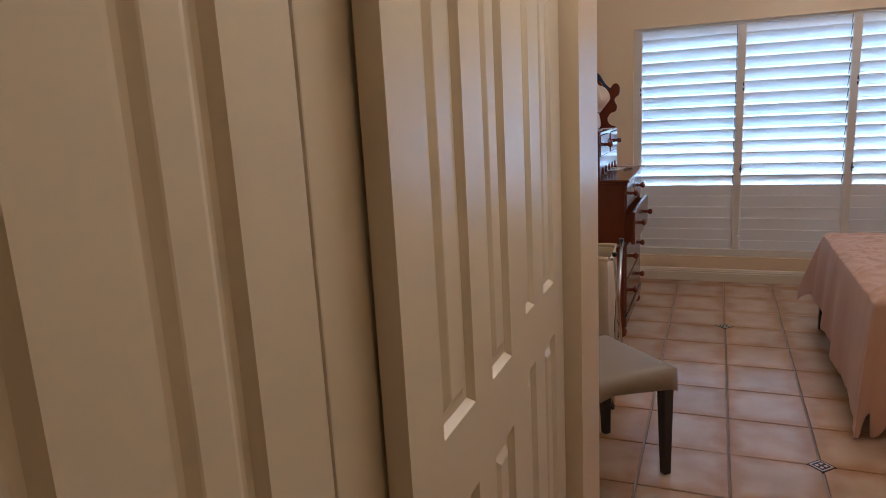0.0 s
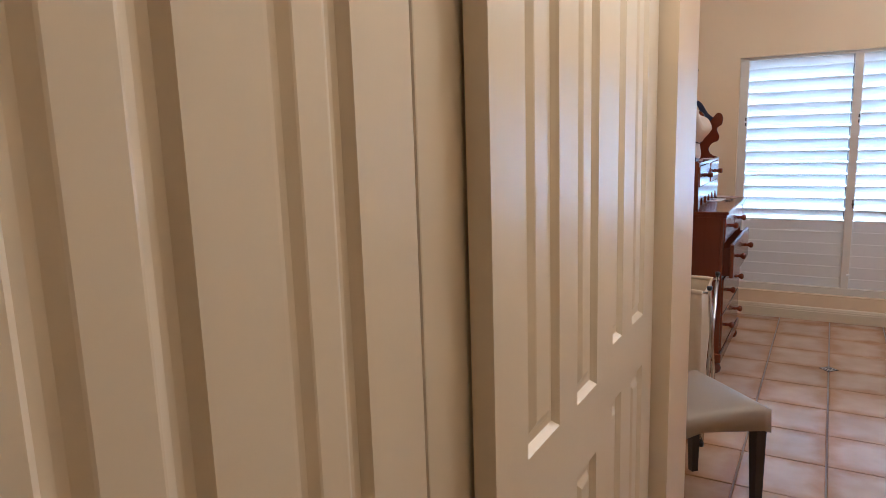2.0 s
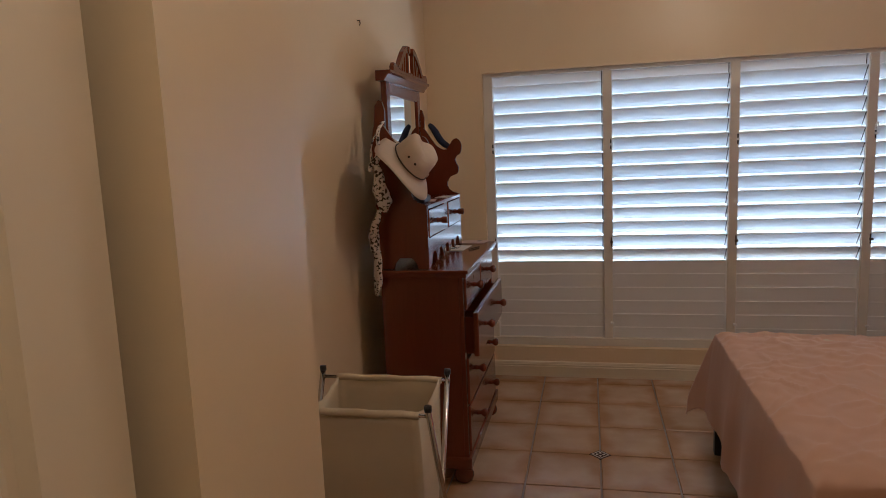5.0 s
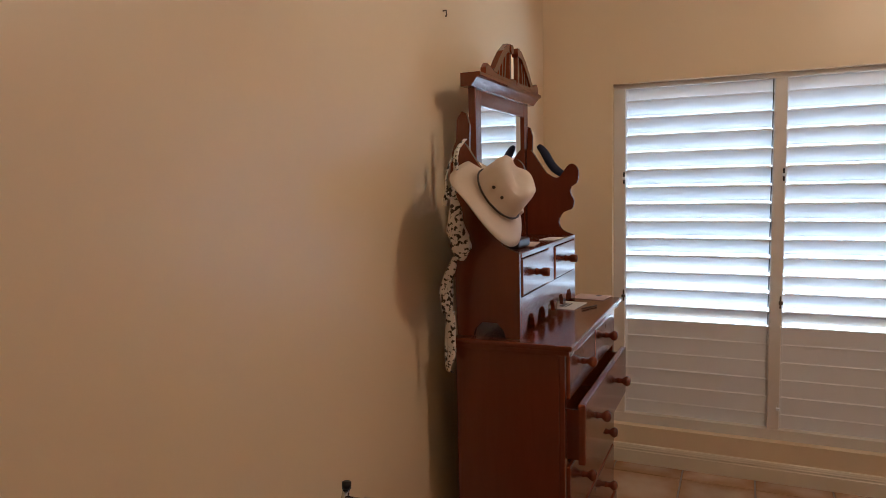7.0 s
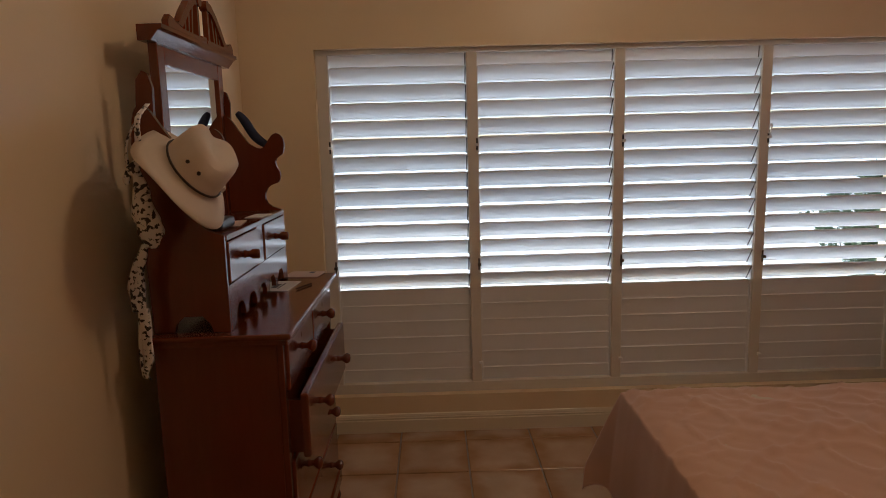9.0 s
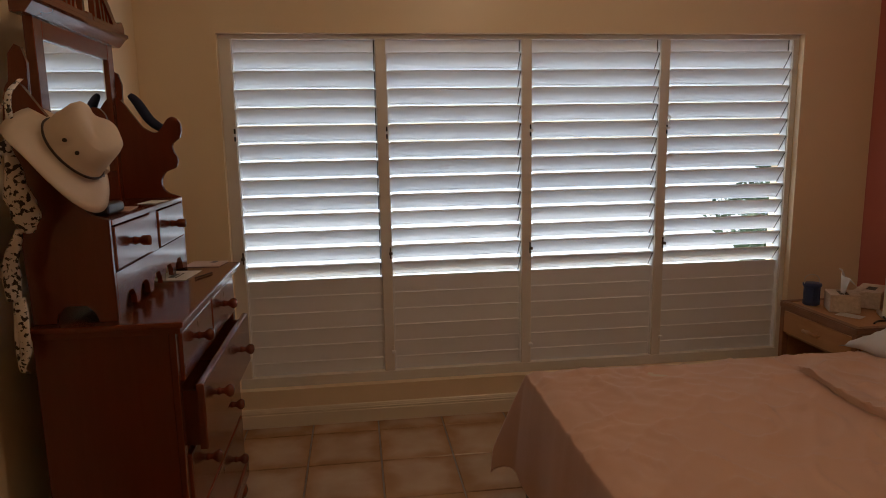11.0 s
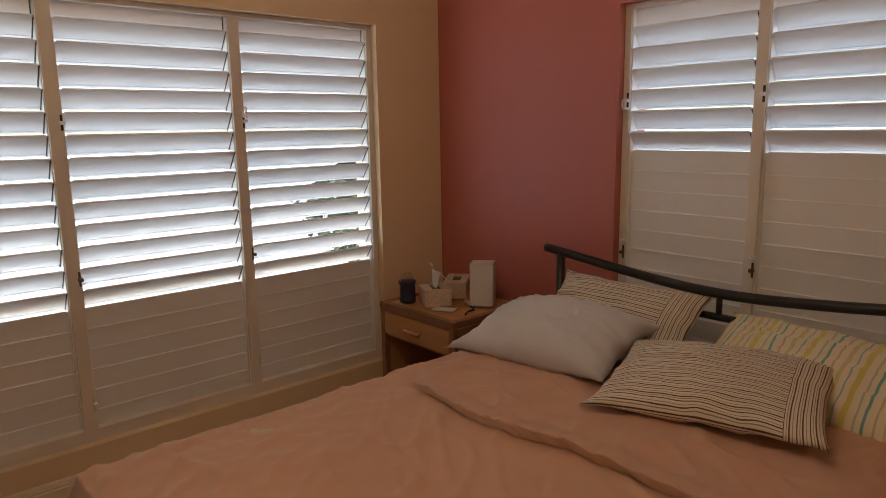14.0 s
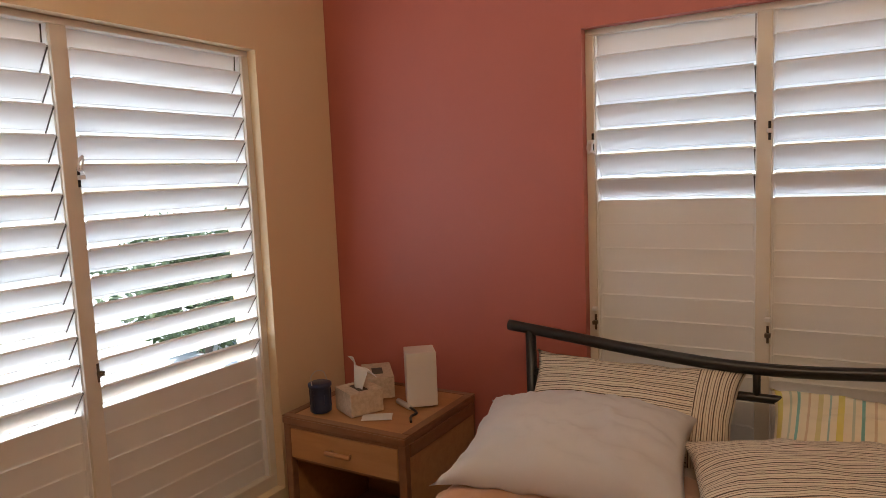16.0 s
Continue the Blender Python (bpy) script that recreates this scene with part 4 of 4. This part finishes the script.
def bikini():
    """A spotted swimsuit hung from the dresser: ties, gathered cups and a long tail."""
    b = thing("swimsuit", "black and white spotted swimsuit hanging from the dresser", "swimsuit")
    y = -1.425

    def cloth(pts, widths, thick=0.012):
        bm = bmesh.new()
        line = smooth_line(pts, 6)
        n = len(line)
        rings = []
        for i, p in enumerate(line):
            f = i / (n - 1) * (len(widths) - 1)
            k = min(int(f), len(widths) - 2)
            w = widths[k] + (widths[k + 1] - widths[k]) * (f - k)
            t = min(thick, w * 0.6)
            ring = []
            for q in range(12):
                a = 2 * math.pi * q / 12
                wob = 1 + 0.18 * math.sin(3 * a + i * 0.5)
                ring.append(bm.verts.new((p[0] + w * math.cos(a) * wob, p[1] + t * math.sin(a) * wob, p[2])))
            rings.append(ring)
        for r0, r1 in zip(rings, rings[1:]):
            for q in range(12):
                bm.faces.new((r0[q], r0[(q + 1) % 12], r1[(q + 1) % 12], r1[q]))
        bm.faces.new(rings[0][::-1])
        bm.faces.new(rings[-1])
        return bm
    part("strap", cloth([(-0.215, -1.38, 1.535), (-0.222, y, 1.50), (-0.228, y, 1.44), (-0.236, y, 1.395)], [0.006, 0.007, 0.007, 0.008]), LEOPARD, b, smooth=True)
    part("strap", cloth([(-0.215, -1.38, 1.535), (-0.248, y, 1.46), (-0.258, y, 1.40), (-0.255, y, 1.37)], [0.003, 0.003, 0.004, 0.004]), LEOPARD, b, smooth=True)
    part("knot", cloth([(-0.235, y, 1.40), (-0.24, y - 0.006, 1.385), (-0.238, y, 1.365)], [0.010, 0.018, 0.010], 0.016), LEOPARD, b, smooth=True)
    part("tie", cloth([(-0.255, y, 1.385), (-0.262, y, 1.36), (-0.262, y, 1.345)], [0.006, 0.009, 0.006]), LEOPARD, b, smooth=True)
    part("cup", cloth([(-0.238, y, 1.37), (-0.225, y - 0.01, 1.32), (-0.222, y - 0.012, 1.265), (-0.212, y - 0.008, 1.225), (-0.215, y, 1.19)], [0.010, 0.020, 0.031, 0.029, 0.010], 0.02), LEOPARD, b, smooth=True)
    part("cup", cloth([(-0.235, y, 1.20), (-0.250, y - 0.006, 1.15), (-0.262, y - 0.008, 1.09), (-0.262, y - 0.004, 1.035)], [0.008, 0.015, 0.021, 0.014], 0.014), LEOPARD, b, smooth=True)
    part("tail", cloth([(-0.255, y, 1.04), (-0.25, y, 0.98), (-0.252, y, 0.91), (-0.262, y, 0.868), (-0.253, y, 0.852)], [0.014, 0.013, 0.012, 0.006, 0.004], 0.008), LEOPARD, b, smooth=True)
    part("tail", cloth([(-0.262, y, 1.04), (-0.268, y, 0.95), (-0.27, y, 0.90), (-0.266, y, 0.86), (-0.25, y, 0.853)], [0.005, 0.005, 0.004, 0.004, 0.004], 0.006), LEOPARD, b, smooth=True)
    return b


grow(bikini())


def sheet_of_paper(name, label, cx, cy, z, w, d, rz, mat, bars=()):
    p = thing(name, label, "paper", (cx, cy, z), rz=rz)
    part("leaf", box((-w / 2, -d / 2, 0), (w / 2, d / 2, 0.002)), mat, p)
    for x0, y0, x1, y1 in bars:
        part("print", box((x0, y0, 0.002), (x1, y1, 0.0025)), INK, p)


sheet_of_paper("paper_card", "white printed card lying on the dresser", -0.072, -0.875, DZ * 1.026 + 0.001, 0.115, 0.17, -6, PAPER, ((-0.02, -0.04, 0.0, 0.03), (0.006, -0.05, 0.012, 0.04)))
sheet_of_paper("envelope", "pinkish card lying on the dresser", -0.018, -0.655, DZ * 1.026 + 0.001, 0.14, 0.12, -8, CARDP, ((0.01, 0.02, 0.03, 0.05),))
sheet_of_paper("paper_card", "small cream card on the dresser's upper deck", *grown((-0.125, -1.08, 1.2055)), 0.07, 0.16, 8, CARDP)
sheet_of_paper("paper_card", "folded paper on the dresser's upper deck", *grown((-0.10, -0.87, 1.2055)), 0.06, 0.12, -5, PAPER)
grow(tagged(obj("pencil", rod((0.005, -0.86, DZ + 0.004), (0.04, -0.78, DZ + 0.004), 0.003, n=6), DARKCORD), "dark pencil lying on the dresser top", "pencil"))
grow(tagged(obj("glasses_case", box((-0.16, -1.25, 1.206), (-0.10, -1.13, 1.236), 0.01, 3), BLACKM), "small black case on the dresser's upper deck", "case"))


# ---- laundry hamper ----
def hamper():
    h = thing("laundry_hamper", "folding chrome laundry hamper with a cream canvas bag", "hamper")
    x0, x1, ya, yb, zt = -0.297, 0.145, -2.495, -2.165, 0.75
    for x in (x0, x1):
        for y1_, y0_ in ((ya, yb), (yb, ya)):
            leg = part("leg", rod((x + (0.006 if y1_ == ya else -0.006), y0_, 0.008), (x + (0.006 if y1_ == ya else -0.006), y1_, zt), 0.009), CHROME, h, smooth=True)
            part("end_cap", rod((x + (0.006 if y1_ == ya else -0.006), y1_ + (y0_ - y1_) * 0.004, zt - 0.004), (x + (0.006 if y1_ == ya else -0.006), y1_, zt + 0.012), 0.0115), BLACKM, leg, "black plastic cap", smooth=True)
            part("foot_cap", rod((x + (0.006 if y1_ == ya else -0.006), y0_, 0.0), (x + (0.006 if y1_ == ya else -0.006), y0_, 0.02), 0.0115), BLACKM, leg, smooth=True)
    for y in (ya + 0.012, yb - 0.012):
        part("top_bar", rod((x0 - 0.004, y, zt - 0.022), (x1 + 0.004, y, zt - 0.022), 0.006), CHROME, h, smooth=True)
    for y in (ya + 0.012, yb - 0.012):
        part("base_bar", rod((x0, y, 0.02), (x1, y, 0.02), 0.006), CHROME, h, smooth=True)
    bm = bmesh.new()
    n = 48
    rings = []
    for lev in range(12):
        f = lev / 11
        z = zt - 0.014 - f * 0.60
        ring = []
        for k in range(n):
            t = 4 * k / n
            s, q = int(t), t - int(t)
            cx0, cx1 = x0 + 0.055, x1 - 0.03
            cy0, cy1 = ya + 0.012 + 0.07 * f, yb - 0.012 - 0.07 * f
            p = [(cx0 + (cx1 - cx0) * q, cy0), (cx1, cy0 + (cy1 - cy0) * q), (cx1 - (cx1 - cx0) * q, cy1), (cx0, cy1 - (cy1 - cy0) * q)][s]
            sag = 0.03 * math.sin(math.pi * q) * (1 - f) if s in (1, 3) else 0.0
            wob = 0.008 * noise.noise(Vector((p[0] * 9, p[1] * 9, z * 5)))
            ring.append(bm.verts.new((p[0] + wob, p[1] + wob, z - sag)))
        rings.append(ring)
    for a, b in zip(rings, rings[1:]):
        for k in range(n):
            bm.faces.new((a[k], a[(k + 1) % n], b[(k + 1) % n], b[k]))
    bm.faces.new(rings[-1])
    o = part("bag", bm, CANVAS, h, "cream canvas bag", smooth=True)
    s = o.modifiers.new("thickness", "SOLIDIFY")
    s.thickness = 0.003
    for y in (ya + 0.012, yb - 0.012):
        part("bag_sleeve", add_tube(bmesh.new(), [(x0 + 0.05 + (x1 - x0 - 0.075) * k / 8, y, zt - 0.022 + 0.002 * math.sin(k * 2.1)) for k in range(9)], 0.011, 10), CANVAS, h, smooth=True)
    return h


hamper()


# ---- chair ----
def chair():
    """An upholstered dining chair standing askew beside the doorway, its back to the wall."""
    c = thing("dining_chair", "taupe leatherette dining chair with dark tapered legs", "chair", (0.14, -3.015, 0), rz=45)
    w, dpt, zs = 0.44, 0.44, 0.455
    bm = bmesh.new()
    n = 14
    top = []
    for i in range(n + 1):
        row = []
        for j in range(n + 1):
            a, b = -1 + 2 * i / n, -1 + 2 * j / n
            r = 0.035
            z = zs + 0.012 * (1 - a * a) * (1 - b * b) - 0.014 * max(abs(a) ** 10, abs(b) ** 10)
            row.append(bm.verts.new((a * dpt / 2, b * w / 2 * (1 - 0.05 * (1 - (a + 1) / 2)), z)))
        top.append(row)
    for i in range(n):
        for j in range(n):
            bm.faces.new((top[i][j], top[i + 1][j], top[i + 1][j + 1], top[i][j + 1]))
    rim = [top[i][0] for i in range(n + 1)] + [top[n][j] for j in range(1, n + 1)] + [top[i][n] for i in range(n - 1, -1, -1)] + [top[0][j] for j in range(n - 1, 0, -1)]
    low = []
    for v in rim:
        a, b = v.co.x / (dpt / 2), v.co.y / (w / 2)
        arch = 0.045 * (1 - min(1, abs(a)) ** 2 if abs(b) > 0.9 else 1 - min(1, abs(b)) ** 2)
        low.append(bm.verts.new((v.co.x * 1.012, v.co.y * 1.012, zs - 0.105 + arch)))
    k = len(rim)
    for q in range(k):
        bm.faces.new((rim[q], rim[(q + 1) % k], low[(q + 1) % k], low[q]))
    bm.faces.new(low)
    part("seat", bm, LEATHER, c, smooth=True)
    bm = box((-dpt / 2 - 0.045, -w / 2, zs - 0.10), (-dpt / 2 + 0.005, w / 2, 0.95), 0.016, 3, pose(0, 0, 0, 0, -0, 0))
    part("backrest", bm, LEATHER, c, smooth=True)
    for x, y, tilt in ((dpt / 2 - 0.03, w / 2 - 0.03, 0.008), (dpt / 2 - 0.03, -w / 2 + 0.03, 0.008), (-dpt / 2 - 0.0, w / 2 - 0.03, -0.03), (-dpt / 2 - 0.0, -w / 2 + 0.03, -0.03)):
        bm = bmesh.new()
        a = [bm.verts.new((x + sx * 0.022, y + sy * 0.022, zs - 0.075)) for sx, sy in ((-1, -1), (1, -1), (1, 1), (-1, 1))]
        b = [bm.verts.new((x + tilt + sx * 0.014, y + sy * 0.014, 0)) for sx, sy in ((-1, -1), (1, -1), (1, 1), (-1, 1))]
        bm.faces.new(a)
        bm.faces.new(b[::-1])
        for q in range(4):
            bm.faces.new((a[q], a[(q + 1) % 4], b[(q + 1) % 4], b[q]))
        part("leg", bm, DARKWOOD, c)
    return c


chair()


# ---- pillows ----
pillow("pillow", "brown and cream ticking striped pillow against the headboard", pose(3.035, -1.375, 0.683, 0, -40, 0) @ pose(0, 0, 0, 4, 0, -90), 0.66, 0.37, 0.14, [TICKING, TICKING_X], 1.3, 0.2)
pillow("pillow", "pale grey cotton pillow lying on the bedspread", pose(2.74, -1.315, 0.664, 0, -10, 0) @ pose(0, 0, 0, 0, 0, -83), 0.62, 0.45, 0.25, [WHITE_COTTON], 4.1, crease=0.013, tip=0.06)
pillow("pillow", "yellow and teal striped pillow against the headboard", pose(2.985, -2.12, 0.668, 0, -24, 0) @ pose(0, 0, 0, 0, 0, -92), 0.68, 0.42, 0.16, [BEACH], 7.7)
pillow("pillow", "brown and cream ticking striped pillow lying on the bed", pose(2.70, -1.955, 0.668, 0, -9, 0) @ pose(0, 0, 0, 0, 0, -76), 0.63, 0.47, 0.155, [TICKING, TICKING_X], 9.2, 0.18)


# ---- things on the nightstand ----
NZ = 0.5775


def tissue_box(cx, cy, rz, w, d, h, tissue):
    b = thing("tissue_box", "woven cream tissue box with a tissue pulled up" if tissue else "woven cream tissue box cover, empty", "tissue box", (cx, cy, NZ), rz=rz)
    bm = bmesh.new()
    add_box(bm, (-w / 2, -d / 2, 0), (w / 2, d / 2, h - 0.006), 0.004)
    part("box", bm, WOVENBOX, b)
    bm = bmesh.new()
    for lo, hi in (((-w / 2, -d / 2), (w / 2, -0.022)), ((-w / 2, 0.022), (w / 2, d / 2)), ((-w / 2, -0.022), (-0.05, 0.022)), ((0.05, -0.022), (w / 2, 0.022))):
        add_box(bm, (*lo, h - 0.006), (*hi, h), 0.001, 1)
    part("lid", bm, WOVENBOX, b)
    # Dark plate in the opening stands in for the shade inside the box.
    part("slot", box((-0.05, -0.022, h - 0.0065), (0.05, 0.022, h - 0.004)), INSIDE_SHADE, b)
    if tissue:
        bm = bmesh.new()
        g = []
        for i in range(13):
            f = i / 12
            row = []
            for j in range(17):
                s = -1 + 2 * j / 16
                wdt = 0.03 + 0.042 * f
                x = s * wdt * (1 - 0.25 * f * f) - 0.012 * f
                y = 0.012 * math.sin(3.2 * s + 2.2 * f) * (0.4 + f) + (0.030 * max(0, f - 0.7) / 0.3 * s)
                z = h - 0.006 + 0.137 * f * (1 - 0.12 * s * s) - 0.12 * max(0, f - 0.7) * (1 - s)
                row.append(bm.verts.new((x, y, z)))
            g.append(row)
        for i in range(12):
            for j in range(16):
                bm.faces.new((g[i][j], g[i + 1][j], g[i + 1][j + 1], g[i][j + 1]))
        o = part("tissue", bm, TISSUE, b, "white tissue", smooth=True)
        sd = o.modifiers.new("thickness", "SOLIDIFY")
        sd.thickness = 0.002


tissue_box(2.945, -0.395, 64, 0.135, 0.135, 0.088, True)
tissue_box(3.16, -0.325, 40, 0.22, 0.12, 0.085, False)


def bedside_lamp():
    l = thing("table_lamp", "square frosted glass table lamp, switched off, on the nightstand", "lamp", (3.10, -0.575, NZ), rz=38)
    part("base", box((-0.04, -0.04, 0), (0.04, 0.04, 0.012), 0.002), PLASTIC_W, l)
    bm = box((-0.057, -0.057, 0.006), (0.057, 0.057, 0.213), 0.004)
    part("shade", bm, FROST, l, "frosted white glass shade")
    part("cable", add_tube(bmesh.new(), smooth_line([(0.045, -0.01, 0.006), (0.08, -0.03, 0.004), (0.12, -0.015, 0.006), (0.17, -0.02, 0.004)], 5), 0.003, 8), PLASTIC_W, l, smooth=True)


bedside_lamp()


def lantern():
    l = thing("candle_lantern", "small dark blue tin lantern with wire handle", "lantern", (2.87, -0.27, NZ))
    BLUE = material("navy_tin", (0.016, 0.028, 0.085), 0.35, (0.03, 0.04, 0.08), 20, 150, 0.5, 0.1)
    bm = bmesh.new()
    add_lathe(bm, [(r * 1.2, z * 1.15) for r, z in [(0.028, 0), (0.034, 0.004), (0.034, 0.02), (0.031, 0.024), (0.031, 0.075), (0.033, 0.08), (0.037, 0.088), (0.037, 0.096), (0.028, 0.10)]], 20)
    part("canister", bm, BLUE, l, smooth=True)
    for a in range(6):
        t = a * math.pi / 3
        part("rib", rod((0.039 * math.cos(t), 0.039 * math.sin(t), 0.025), (0.039 * math.cos(t), 0.039 * math.sin(t), 0.092), 0.0025, n=6), BLUE, l)
    part("wire_handle", add_tube(bmesh.new(), smooth_line([(-0.042, 0, 0.105), (-0.036, 0.008, 0.142), (0.0, 0.012, 0.155), (0.036, 0.008, 0.142), (0.042, 0, 0.105)], 5), 0.002, 6), SILVER, l, smooth=True)


lantern()
sheet_of_paper("note", "cream slip of paper on the nightstand", 2.905, -0.505, NZ, 0.065, 0.11, 30, PAPER)


def torch():
    t = thing("pocket_torch", "small silver pocket torch with black strap", "torch", (0, 0, 0))
    part("barrel", rod((3.065, -0.49, NZ + 0.009), (3.02, -0.575, NZ + 0.009), 0.011, 0.010, 12), SILVER, t, smooth=True)
    part("strap", add_tube(bmesh.new(), smooth_line([(3.02, -0.575, NZ + 0.008), (2.995, -0.62, NZ + 0.004), (2.955, -0.62, NZ + 0.003), (2.91, -0.65, NZ + 0.003)], 5), 0.0045, 8), BLACKM, t, smooth=True)


torch()


# ---- small fixtures ----
tagged(obj("picture_hook", add_tube(bmesh.new(), [(XL, -1.287, 2.08), (XL + 0.012, -1.287, 2.08), (XL + 0.014, -1.287, 2.066), (XL + 0.01, -1.287, 2.058)], 0.003, 6), BRASSY), "small empty picture hook on the cream wall", "hook")


# ---- outdoors ----
GROUND = material("pale_paving", (0.58, 0.62, 0.64), 0.9, (0.51, 0.55, 0.57), 0.6, 20, 0.6, 0.2, 0.01)
bm = bmesh.new()
bmesh.ops.create_grid(bm, x_segments=2, y_segments=2, size=400, matrix=Matrix.Translation((0, 0, -0.35)))
setting("ground", bm, GROUND, "pale sunlit paving and ground outdoors", "ground")
LEAF = material("green_foliage", (0.085, 0.12, 0.05), 0.45, (0.04, 0.06, 0.025), 8, 60, 0.7, 0.1)
BARK = material("bark", (0.16, 0.12, 0.09), 0.9, None, 12, 60, 0.6, 0.6, 0.01)
FENCE = material("white_fence_paint", (0.78, 0.78, 0.76), 0.7, None, 2, 40, 0.4, 0.1)


def tree(x, y, h, r, seed, label):
    rnd = random.Random(seed)
    t = thing("garden_tree", label, "tree", (x, y, -0.35), "garden trees")
    bm = bmesh.new()
    add_tube(bm, smooth_line([(0, 0, 0), (0.04, 0.02, h * 0.3), (-0.03, 0.05, h * 0.6), (0.02, 0, h * 0.85)], 3), [0.07 - 0.05 * k / 9 for k in range(10)], 8)
    for k in range(7):
        a, z = rnd.uniform(0, 6.28), h * rnd.uniform(0.25, 0.8)
        add_tube(bm, [(0, 0, z), (0.4 * r * math.cos(a), 0.4 * r * math.sin(a), z + 0.18), (0.8 * r * math.cos(a), 0.8 * r * math.sin(a), z + 0.28)], [0.025, 0.017, 0.006], 6)
    part("trunk", bm, BARK, t, smooth=True)
    bm = bmesh.new()
    for k in range(1500):
        a, u = rnd.uniform(0, 6.28), rnd.uniform(0, 1)
        z = h * (0.12 + 0.95 * u)
        rad = r * (0.35 + 0.65 * math.sin(math.pi * min(1, u + 0.15))) * rnd.uniform(0.3, 1) ** 0.6
        c = Vector((rad * math.cos(a), rad * math.sin(a), z))
        q = Euler((rnd.uniform(0, 6), rnd.uniform(0, 6), rnd.uniform(0, 6))).to_matrix()
        l, w = rnd.uniform(0.10, 0.2), rnd.uniform(0.02, 0.045)
        v = [bm.verts.new(c + q @ Vector(p)) for p in ((0, 0, 0), (w, l * 0.4, 0.01), (0, l, -0.01), (-w, l * 0.4, 0.01))]
        bm.faces.new(v)
    part("crown", bm, LEAF, t)


for x, y, h, r, s in ((5.8, 3.95, 1.15, 0.66, 1), (6.9, 4.3, 1.35, 0.85, 2), (8.1, 3.95, 1.2, 0.85, 3), (6.8, 5.7, 1.3, 1.1, 4)):
    tree(x, y, h, r, s, "leafy green garden shrub outside the window")


# ---- floor tiles ----
TX, TY, PX, PY = 0.646, -1.126, 0.333, 0.333


def tiles():
    me = bpy.data.meshes.new("tile")
    bm = box((-PX / 2 + 0.004, -PY / 2 + 0.004, -0.010), (PX / 2 - 0.004, PY / 2 - 0.004, 0.0), 0.0025, 1)
    bm.to_mesh(me)
    bm.free()
    me.materials.append(TILE)
    for i in range(-3, 9):
        for j in range(-18, 4):
            x, y = TX + (i + 0.5) * PX, TY + (j + 0.5) * PY
            room = XL - PX * 0.5 < x < XR + PX * 0.5 and YB - 0.1 < y < YW + PY * 0.4
            passage = 0.0 < x < 1.4 and YE + 0.7 < y <= YB - 0.1
            if room or passage:
                t = new("tile", me)
                t.parent = floor
                t.location = (x, y, random.uniform(-0.0003, 0.0))
    for i, j in ((0, 0), (1, -5), (4, -3), (5, -8), (-2, -6), (2, -10), (3, 2)):
        x, y = TX + i * PX, TY + j * PY
        ins = part("inset_tile", box((-0.037, -0.037, -0.004), (0.037, 0.037, 0.0015), 0.001, 1), INSET_D, floor, "small dark patterned inset tile")
        ins.matrix_local = pose(x, y, 0, 0, 0, 45)
        bm = bmesh.new()
        for sx, sy in ((1, 1), (1, -1), (-1, 1), (-1, -1)):
            add_box(bm, (sx * 0.011 - 0.006, sy * 0.011 - 0.006, 0.0015), (sx * 0.011 + 0.006, sy * 0.011 + 0.006, 0.0022))
        for s in (-1, 1):
            add_box(bm, (-0.03, s * 0.028 - 0.0025, 0.0015), (0.03, s * 0.028 + 0.0025, 0.0022))
            add_box(bm, (s * 0.028 - 0.0025, -0.025, 0.0015), (s * 0.028 + 0.0025, 0.025, 0.0022))
        part("pattern", bm, INSET_L, ins)


tiles()
